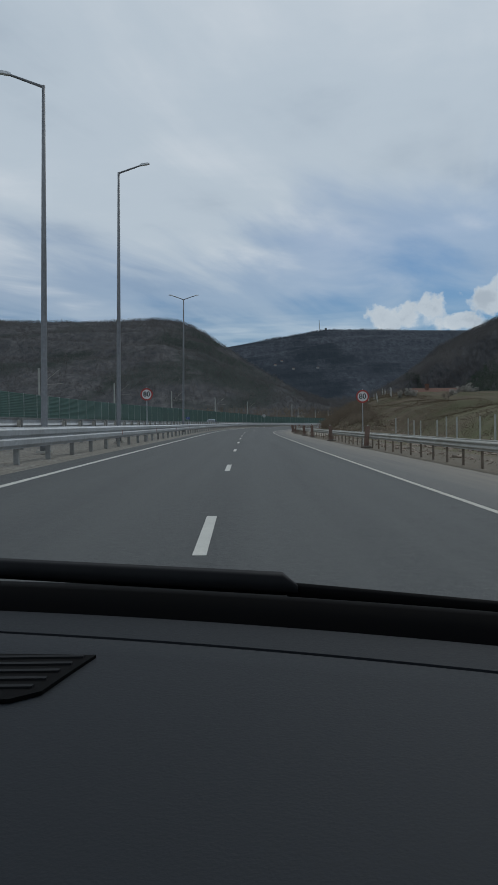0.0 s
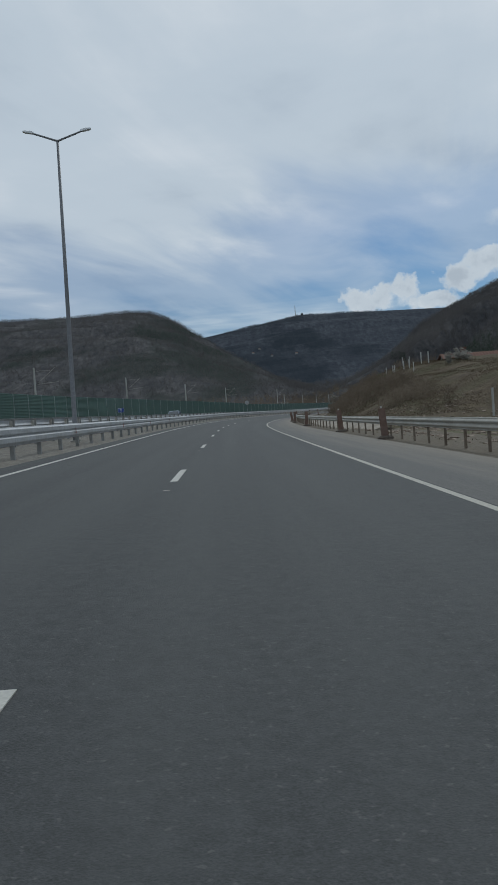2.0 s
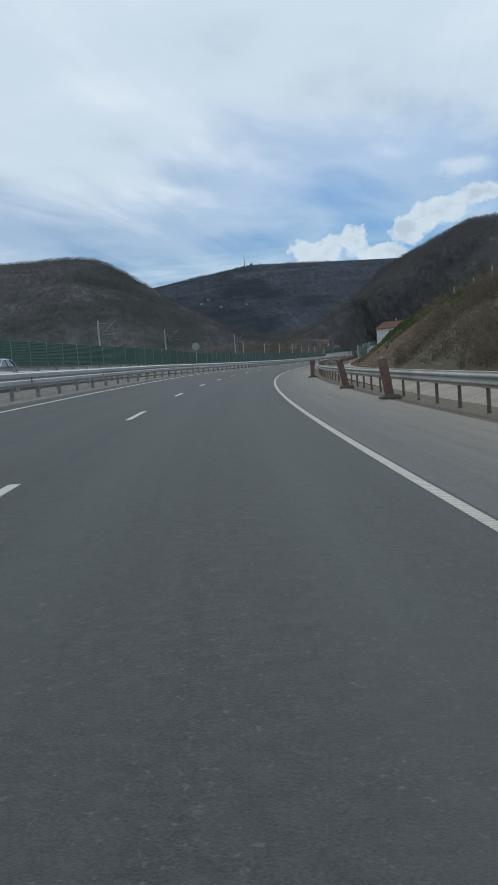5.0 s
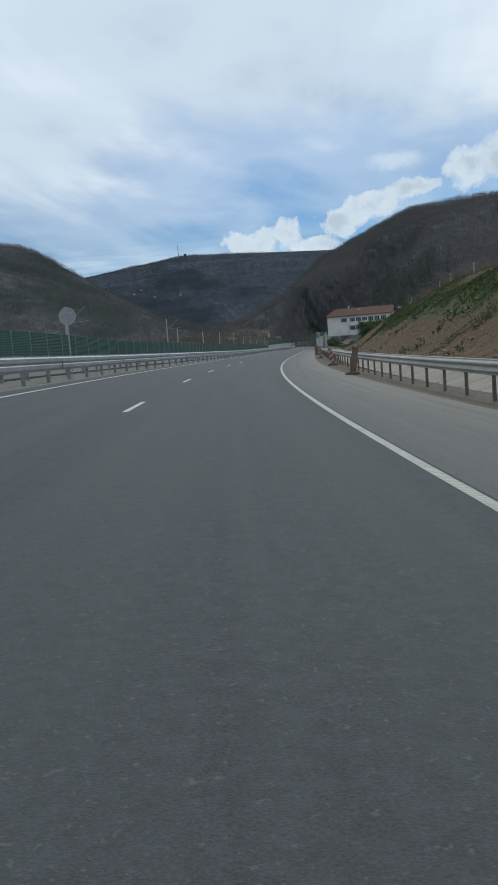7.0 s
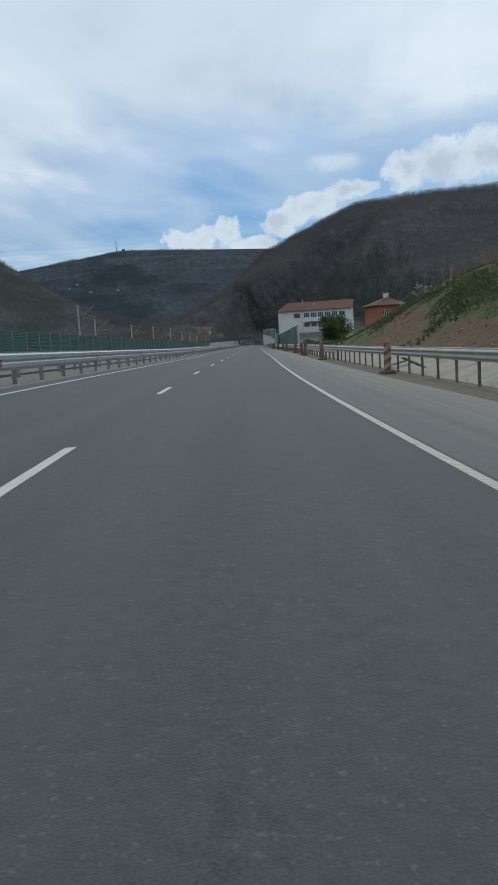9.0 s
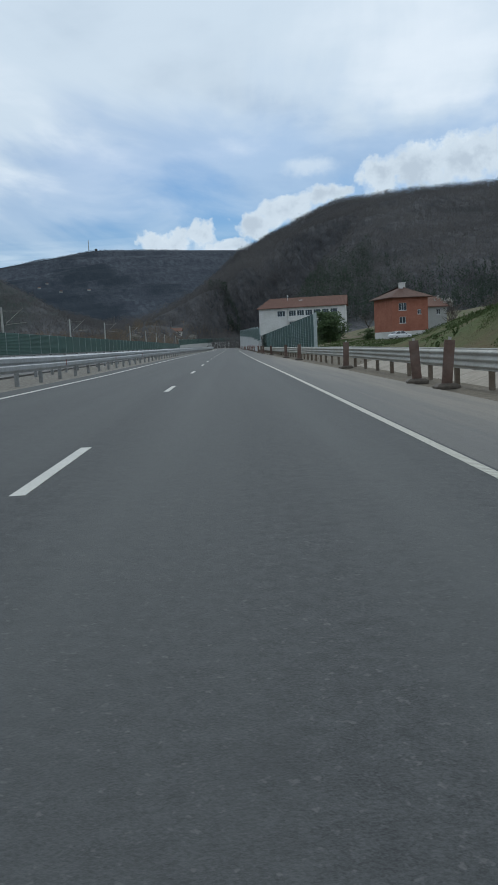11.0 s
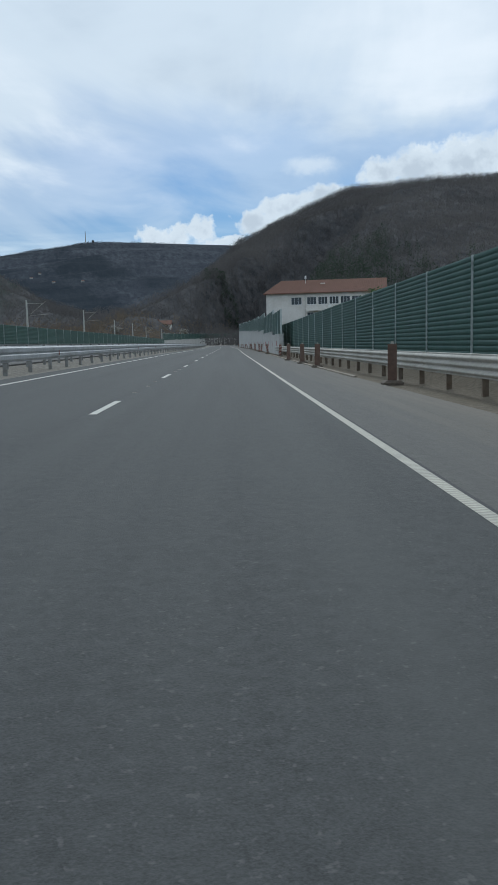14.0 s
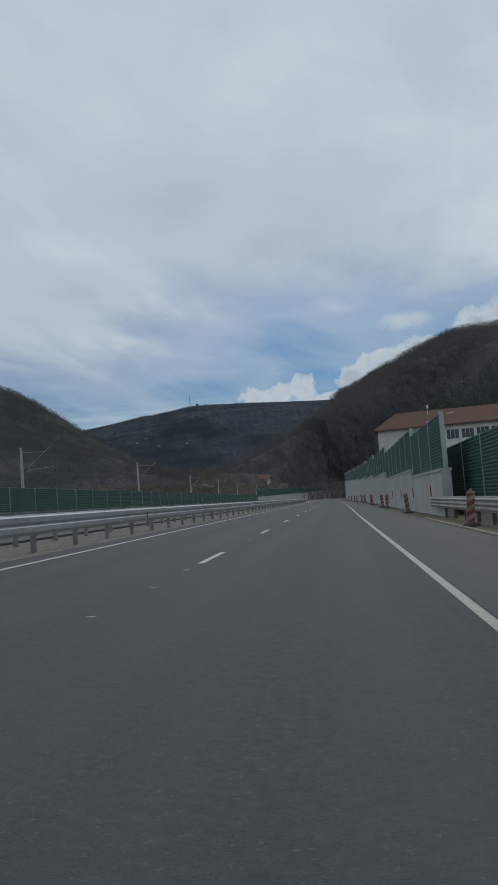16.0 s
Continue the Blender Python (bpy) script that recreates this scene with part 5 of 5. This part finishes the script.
# ---- trees and bushes ----
def bare_tree(x, y, height, seed, mat, label, leaf=None, leaves=0):
    r = random.Random(seed)
    z = float(ground_z(np.array([x]), np.array([y]))[0])
    tree = thing("tree", label, "tree", "roadside trees", m=Matrix.Translation((x, y, z - 0.1)))
    wood, tips = Shape(), []

    def grow(p, d, ln, rad, depth):
        q = p + d * ln
        wood.tube(p, q, rad, rad * 0.62, 5 if depth > 1 else 3, False)
        tips.append(q)
        if depth == 0:
            return
        for _ in range(r.choice((3, 3, 4))):
            turn = Vector((r.uniform(-1, 1), r.uniform(-1, 1), r.uniform(-0.25, 0.7)))
            nd = (d * 0.75 + turn * 0.75).normalized()
            grow(p + d * ln * r.uniform(0.55, 1.0), nd, ln * r.uniform(0.55, 0.8), rad * 0.55, depth - 1)

    grow(Vector((0, 0, 0)), Vector((r.uniform(-0.1, 0.1), r.uniform(-0.1, 0.1), 1)).normalized(), height * 0.34, height * 0.022, 4)
    part("trunk", wood.mesh("trunk", mat), tree)
    if leaf:
        crown = Shape()
        for _ in range(leaves):
            c = r.choice(tips) + Vector((r.gauss(0, 1), r.gauss(0, 1), r.gauss(0, 1))) * height * 0.035
            a = Vector((r.uniform(-1, 1), r.uniform(-1, 1), r.uniform(-1, 1))).normalized() * height * 0.03
            b = a.orthogonal().normalized() * height * 0.02
            crown.add([c - a, c + b, c + a, c - b], [(0, 1, 2, 3)])
        part("crown", crown.mesh("crown", leaf), tree)


def leafy_bush(x, y, height, spread, seed, leaf, label, leaves):
    """Stems that fan out from the ground under an uneven, gappy crown of leaf clumps."""
    r = random.Random(seed)
    z = float(ground_z(np.array([x]), np.array([y]))[0])
    bush = thing("bush", label, "bush", "bushes", m=Matrix.Translation((x, y, z - 0.1)))
    wood, crown, knots = Shape(), Shape(), []
    for _ in range(14):
        a, lean, up = r.uniform(0, 6.28), r.uniform(0.05, 1.0), r.uniform(0.3, 0.95)
        tip = Vector((math.cos(a) * spread * lean * (1.15 - 0.6 * up), math.sin(a) * spread * lean * (1.15 - 0.6 * up), height * up))
        wood.tube((0, 0, 0), tip * 0.55 + Vector((0, 0, height * 0.05)), height * 0.012, height * 0.007, 5, False)
        wood.tube(tip * 0.55 + Vector((0, 0, height * 0.05)), tip, height * 0.007, height * 0.003, 4, False)
        knots.append((tip, height * r.uniform(0.10, 0.20)))
        knots.append((tip * 0.6, height * r.uniform(0.08, 0.16)))
    for _ in range(leaves):
        c, rad = r.choice(knots)
        p = c + Vector((r.gauss(0, 0.6), r.gauss(0, 0.6), r.gauss(0, 0.55))) * rad
        p.z = max(p.z, 0.15)
        a = Vector((r.uniform(-1, 1), r.uniform(-1, 1), r.uniform(-0.6, 0.6))).normalized() * r.uniform(0.04, 0.075) * (height + 1.5) ** 0.75
        b = a.orthogonal().normalized() * a.length * 0.55
        crown.add([p - a, p + b, p + a, p - b], [(0, 1, 2, 3)])
    part("stems", wood.mesh("stems", BARK), bush)
    part("crown", crown.mesh("crown", leaf), bush)


TREES = [(128, 470, 9, 1, None), (136, 452, 8, 2, None), (126, 424, 7, 3, None), (131, 418, 8, 4, None), (113, 402, 6.5, 5, None), (140, 430, 9, 6, None), (125, 446, 9.5, 28, None),
         (131, 441, 10.0, 29, BLOSSOM), (128, 428, 9.0, 38, None), (71, 319, 2.6, 31, None), (37, 128, 2.2, 36, None), (39, 134, 2.5, 37, None),
         (98, 690, 11, 14, None), (105, 705, 10, 15, None), (92, 700, 7, 16, BLOSSOM), (112, 760, 10, 17, BLOSSOM), (64, 640, 6, 18, BLOSSOM),
         (157, 812, 9, 19, BLOSSOM), (164, 806, 8, 20, None), (136, 812, 8, 21, None), (140, 395, 7, 22, None), (33, 560, 5, 23, BLOSSOM), (20, 430, 6, 24, BLOSSOM), (58, 649, 9, 47, BLOSSOM), (4, 300, 7, 25, None)]
for x, y, h, seed, leaf in TREES:
    words = {None: "bare winter tree with fine grey-brown twigs", BLOSSOM: "fruit tree in pale blossom"}[leaf]
    bare_tree(x, y, h, seed, BARK, words, leaf, 0 if leaf is None else 700)
for x, y, h, w, seed, leaf in ((129.5, 500, 9.0, 4.6, 40, LEAF), (105.5, 443, 8.2, 3.6, 48, LEAF), (101, 470, 3.4, 3.0, 41, LEAF), (107, 452, 2.8, 3.4, 42, LEAF), (114, 440, 2.6, 3.6, 43, LEAF), (96, 458, 2.6, 2.6, 44, LEAF), (120, 478, 3.4, 3.2, 45, LEAF), (91, 438, 2.2, 2.6, 46, LEAF)):
    leafy_bush(x, y, h, w, seed, leaf, "large rounded bush in fresh green leaf" if h > 6 else "low green bush in the rough garden", 4200 if h > 6 else 1500)
for n, (x, y, h) in enumerate(((69, 316, 2.4), (64, 301, 1.8), (31.5, 137.5, 1.4), (33.2, 139.5, 1.5), (34.8, 141.5, 1.3), (44, 150, 1.3), (46, 153, 1.2), (48, 156, 1.4), (50, 159, 1.3), (52, 162, 1.2), (58, 188, 2.4), (66, 246, 2.6))):
    leafy_bush(x, y, h, h * 0.8, 60 + n, BLOSSOM, "blossoming shrub on the top of the bank", 500)


# ---- mast on the far mountain ----
def mountain_mast():
    x, y = 500.0, 4575.0
    z = float(ground_z(np.array([x]), np.array([y]))[0])
    ob = thing("transmitter_mast", "thin transmitter mast with a hut on the far mountain crest", "mast", m=Matrix.Translation((x, y, z - 2)))
    part("mast", Shape().tube((0, 0, 0), (0, 0, 58), 2.2, 1.2, 6).mesh("mast", ZINC_OLD), ob)
    part("hut", Shape().box(30, 42, -5, 5, 0, 13).mesh("hut", BLACK), ob)


mountain_mast()


# ---- lined ditch beyond the right guard rail ----
def lined_ditch():
    ditch = thing("ditch", "pale concrete slabs lining the roadside ditch", "ditch", kind="structure")
    slab = Shape().loft([[(0, 0, 0), (1.75, 0, 0.52), (1.72, 0, 0.62), (-0.03, 0, 0.10)], [(0, 2.03, 0), (1.75, 2.03, 0.52), (1.72, 2.03, 0.62), (-0.03, 2.03, 0.10)]]).mesh("slab", DITCH)
    for k in range(105):
        y = 88.0 + 2.1 * k
        m, ln = span(y, y + 2.085, 4.9, -0.34)
        part("slab", slab, ditch, m @ Matrix.Diagonal((1, ln / 2.05, 1, 1)))


lined_ditch()


# ---- weeds, clods and stones on the bank ----
def on_ground(lat, y):
    x = edge_x(y) + lat
    return np.stack([x, y, ground_z(x, y)], -1)


def bank_growth():
    r = np.random.RandomState(31)
    lat, y = r.uniform(7.4, 21, 220000), r.uniform(168, 335, 220000)
    middle = 13.5 + 2.2 * waves(y, y * 0, 55, 61)
    patch = waves(lat * 1.6, y, 18, 41) * 0.6 + waves(lat, y, 5, 42) * 0.7 + 0.55 - np.abs(lat - middle) * 0.34
    ok = patch > r.uniform(-0.3, 0.75, len(patch))
    scatter_quads("weeds", "fresh green weeds growing in a band on the cut bank", on_ground(lat[ok], y[ok])[:62000], 0.085, WEED, 32, 0.5, 4, 0.28)
    lat, y = r.uniform(7.0, 19, 16000), r.uniform(168, 335, 16000)
    ok = waves(lat, y, 7, 45) > 0.1
    scatter_quads("dry_weeds", "dry stalks on the bare soil of the cut bank", on_ground(lat[ok], y[ok])[:3500], 0.09, DRYSTALK, 36, 1.0, 3, 0.14)
    lat, y = r.uniform(9, 42, 40000), r.uniform(340, 520, 40000)
    ok = waves(lat, y, 16, 46) + waves(lat, y, 5, 47) * 0.6 > -0.1
    scatter_quads("weeds", "rough green grass in the gardens below the houses", on_ground(lat[ok], y[ok])[:20000], 0.2, WEED, 37, 0.8, 3, 0.3)
    lat, y = r.uniform(8, 27, 40000), r.uniform(60, 172, 40000)
    ok = (waves(lat, y, 9, 43) + 0.3 > 0) & ((y > 100) | (lat > 16.5))
    scatter_quads("dry_weeds", "dry brown grass and stalks on the bank", on_ground(lat[ok], y[ok])[:26000], 0.13, DRYSTALK, 33, 1.2, 3, 0.12)
    lat, y = r.uniform(14, 26, 9000), r.uniform(150, 320, 9000)
    scatter_quads("dry_weeds", "dry brown grass along the top of the cut bank", on_ground(lat, y), 0.16, DRYSTALK, 34, 1.6, 3, 0.12)
    lat, y = r.uniform(3.9, 7.4, 2600), r.uniform(-10, 420, 2600)
    scatter_quads("dry_weeds", "dry grass in the verge behind the guard rail", on_ground(lat, y), 0.075, DRYSTALK, 35, 1.8, 3, 0.12)


DRYSTALK = material("dry_stalks", (0.074, 0.055, 0.036), (0.135, 0.104, 0.068), 0.9, 0.5, spec=0.1)
bank_growth()


def stones(name, label, count, lat0, lat1, y0, y1, size, mat, seed):
    r = np.random.RandomState(seed)
    sh = Shape()
    lat, y = r.uniform(lat0, lat1, count), r.uniform(y0, y1, count)
    p = on_ground(lat, y)
    base = [(math.cos(a) * c, math.sin(a) * c, z) for z, c in ((-0.5, 0.8), (0.1, 1.0), (0.55, 0.6)) for a in (0.2, 1.5, 2.7, 3.9, 5.2)]
    faces = [(i * 5 + k, i * 5 + (k + 1) % 5, i * 5 + 5 + (k + 1) % 5, i * 5 + 5 + k) for i in range(2) for k in range(5)] + [(10, 11, 12, 13, 14)]
    for q in p:
        k = size * r.uniform(0.4, 1.4)
        sh.add([tuple(q[i] + (b[i] + r.uniform(-0.3, 0.3)) * k * (0.6 if i == 2 else 1) for i in range(3)) for b in base], faces)
    tagged(new(name, sh.mesh(name, mat)), label, "stones", kind="stuff")


STONE = material("rubble_stone", (0.17, 0.128, 0.095), (0.29, 0.235, 0.185), 0.9, 4.0, bump=0.4)
stones("rubble", "pale stones and clods lying on the cut bank", 1200, 7.2, 15, 150, 290, 0.10, STONE, 51)
stones("rubble", "rubble and gravel heaps in the field behind the guard rail", 1500, 4.5, 17, -10, 110, 0.16, STONE, 52)


# ---- cars ----
def car(m, paint, name, label, group=""):
    """A saloon: rounded body, glasshouse, wheels and lights; it faces +x, its wheels stand on z 0."""
    ob = thing(name, label, "car", group, m=m)
    ring = []
    for px, wide, low, high in ((-2.2, 0.62, 0.42, 0.72), (-2.12, 0.80, 0.30, 0.90), (-1.5, 0.87, 0.22, 0.99), (-0.4, 0.89, 0.20, 0.98), (0.8, 0.89, 0.20, 0.96), (1.5, 0.86, 0.22, 0.88), (2.0, 0.78, 0.28, 0.76), (2.18, 0.58, 0.38, 0.62)):
        ring.append([(px, sy * wide * k, low + (high - low) * u) for sy, k, u in ((-1, 0.85, 0.0), (-1, 1.0, 0.25), (-1, 1.0, 0.75), (-1, 0.86, 1.0), (1, 0.86, 1.0), (1, 1.0, 0.75), (1, 1.0, 0.25), (1, 0.85, 0.0))])
    part("body", Shape().loft(ring).mesh("body", paint), ob)
    low = [(-1.75, 0.74, 0.97), (-1.0, 0.60, 1.40), (0.25, 0.60, 1.43), (1.1, 0.74, 0.94)]
    part("cabin", Shape().loft([[(px, -wide, pz) for px, wide, pz in low], [(px, wide, pz) for px, wide, pz in low]]).mesh("cabin", GLASS), ob, label="dark glazed cabin")
    part("roof", Shape().loft([[(px, -wide, 1.40), (px, wide, 1.40), (px, wide * 0.9, top), (px, -wide * 0.9, top)] for px, wide, top in ((-1.05, 0.60, 1.42), (-0.6, 0.63, 1.47), (0.0, 0.63, 1.48), (0.32, 0.60, 1.43))]).mesh("roof", paint), ob)
    for sy in (-1, 1):
        for (xa, za), (xb, zb) in (((1.12, 0.95), (0.28, 1.42)), ((-0.35, 0.97), (-0.35, 1.43)), ((-1.78, 0.98), (-1.02, 1.41))):
            part("pillar", Shape().tube((xa, sy * 0.745, za), (xb, sy * 0.615, zb), 0.04, 0.04, 6).mesh("pillar", paint), ob)
        part("headlight", Shape().box(2.0, 2.14, sy * 0.60 - 0.14, sy * 0.60 + 0.14, 0.56, 0.70).mesh("headlight", LAMPGLASS), ob, label="clear headlight")
        part("mirror", Shape().box(0.72, 0.86, sy * 0.98 - 0.09, sy * 0.98 + 0.09, 0.94, 1.06).mesh("mirror", BLACK), ob, label="black door mirror")
        for px in (-1.35, 1.35):
            wheel = part("wheel", Shape().tube((px, sy * 0.70, 0.31), (px, sy * 0.90, 0.31), 0.31, 0.31, 16).mesh("wheel", RUBBER), ob, label="black tyre")
            part("rim", Shape().tube((px, sy * 0.895, 0.31), (px, sy * 0.91, 0.31), 0.20, 0.19, 12).mesh("rim", ZINC), wheel, label="steel rim")
    part("bumper", Shape().loft([[(px, sy * wide, pz) for sy, pz in ((-1, 0.28), (1, 0.28), (1, 0.46), (-1, 0.46))] for px, wide in ((2.05, 0.78), (2.22, 0.62))]).mesh("bumper", BLACK), ob, label="black bumper insert")


def parked_car(x, y, turn, paint, label):
    z = float(ground_z(np.array([x]), np.array([y]))[0])
    car(Matrix.Translation((x, y, z)) @ Matrix.Rotation(radians(turn), 4, "Z"), paint, "parked_car", label, "parked cars")


CARBLUE = material("blue_car_paint", (0.02, 0.045, 0.10), (0.03, 0.06, 0.13), 0.3, 3.0)
CARSILVER = material("silver_blue_car_paint", (0.28, 0.33, 0.40), (0.36, 0.41, 0.48), 0.28, 3.0, metal=0.4)
parked_car(122.5, 534, -20, CARBLUE, "dark blue car parked before the long white house")
parked_car(128.5, 531, -24, CARBLUE, "dark blue car parked beside another by the house")
parked_car(104, 405, 10, WHITE, "small white car parked below the orange house")
car(along(158.0, -14.0, float(far_side_rise(158.0)) + 0.01) @ Matrix.Rotation(-math.pi / 2, 4, "Z"), CARSILVER, "oncoming_car", "silver-blue saloon car on the carriageway beyond the median")


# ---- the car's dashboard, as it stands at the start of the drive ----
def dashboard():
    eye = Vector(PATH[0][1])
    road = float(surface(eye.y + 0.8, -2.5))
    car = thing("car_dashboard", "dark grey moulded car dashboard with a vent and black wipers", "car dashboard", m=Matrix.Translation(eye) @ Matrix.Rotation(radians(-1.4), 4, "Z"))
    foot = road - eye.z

    def strip(rows, thick):
        """A moulded strip across the car: rows of (distance, height at the left, height at the right); it comes nearer to the right."""
        xs = np.linspace(-0.75, 0.75, 25)
        sh = Shape()
        grid = [[(x, y - 0.36 * x - 0.17 * x * x, zl + (zr - zl) * (x + 0.75) / 1.5) for x in xs] for y, zl, zr in rows]
        sh.loft(grid, closed=False)
        low = [[(px, py, pz - thick) for px, py, pz in row] for row in grid]
        sh.loft(low[::-1], closed=False)
        for row, under in ((grid[0], low[0]), (low[-1], grid[-1])):
            sh.loft([under, row], closed=False)
        return sh

    top = [(0.36, -0.300, -0.300), (0.55, -0.288, -0.288), (0.75, -0.281, -0.281), (0.95, -0.279, -0.279), (1.03, -0.281, -0.281), (1.04, -0.285, -0.285)]
    part("top_panel", strip(top, 0.03).mesh("top_panel", DASH, True), car)
    part("groove", strip([(1.04, -0.298, -0.298), (1.053, -0.298, -0.298)], 0.02).mesh("groove", COWL), car, label="dark joint")
    part("rear_strip", strip([(1.053, -0.284, -0.284), (1.10, -0.280, -0.280), (1.152, -0.279, -0.279)], 0.03).mesh("rear_strip", DASH, True), car, label="grained rear edge")
    part("cowl", strip([(1.152, -0.300, -0.300), (1.16, -0.285, -0.285), (1.19, -0.249, -0.250), (1.22, -0.249, -0.251)], 0.03).mesh("cowl", COWL, True), car, label="black windscreen base")
    rim = [(-0.62, 1.06), (-0.19, 1.02), (-0.205, 0.96), (-0.222, 0.885), (-0.25, 0.86), (-0.62, 0.88)]
    vent = part("vent", Shape().loft([[(px, py - 0.02, pz) for px, py in rim] for pz in (-0.2795, -0.2755)]).mesh("vent", COWL), car, label="black recessed air vent")
    for k in range(5):
        y = 0.875 + 0.028 * k
        part("louvre", Shape().box(-0.61, -0.235 + 0.008 * k, y, y + 0.008, -0.2755, -0.2735).mesh("louvre", WIPER), vent)
    blade = [[(x, 1.40 - 0.36 * x + 0.018 * math.cos(a), -0.266 + 0.020 * math.sin(a)) for a in (0, 1.2, 2.4, 3.6, 4.8)] for x in np.linspace(-0.8, 0.05, 12)]
    blade.append([(0.075, 1.373 + 0.008 * math.cos(a), -0.275 + 0.008 * math.sin(a)) for a in (0, 1.2, 2.4, 3.6, 4.8)])
    part("wiper", Shape().loft(blade).mesh("wiper", WIPER, True), car, label="dark grey wiper with a rounded end cap")
    part("wiper", Shape().tube((0.06, 1.385, -0.278), (0.75, 1.20, -0.316), 0.014, 0.014).mesh("wiper", COWL, True), car, label="thin black wiper blade")
    part("bonnet_edge", strip([(1.23, -0.30, -0.30), (1.48, -0.298, -0.298)], 0.02).mesh("bonnet_edge", COWL, True), car, label="black scuttle under the wipers")
    part("carcass", Shape().box(-0.45, 0.45, 0.58, 0.80, foot, -0.315).mesh("carcass", COWL), car, label="black plastic body")
    part("front_pad", Shape().loft([[(x, 0.36 - 0.36 * x - 0.17 * x * x + dy, dz) for dy, dz in ((0, -0.302), (-0.04, -0.34), (0, -0.55), (0.22, -0.60), (0.22, -0.33))] for x in np.linspace(-0.75, 0.75, 9)]).mesh("front_pad", COWL), car)


# dark plastic, lowered further for the shade of a cabin that is not built
DASH = material("grained_shaded_plastic", (0.0135, 0.0155, 0.0185), (0.0190, 0.0215, 0.0255), 0.7, 140.0, bump=0.25, bump_scale=260.0, distance=0.002, spec=0.12, stain=(0.016, 0.018, 0.021), stain_scale=3.0, stain_amount=0.5)
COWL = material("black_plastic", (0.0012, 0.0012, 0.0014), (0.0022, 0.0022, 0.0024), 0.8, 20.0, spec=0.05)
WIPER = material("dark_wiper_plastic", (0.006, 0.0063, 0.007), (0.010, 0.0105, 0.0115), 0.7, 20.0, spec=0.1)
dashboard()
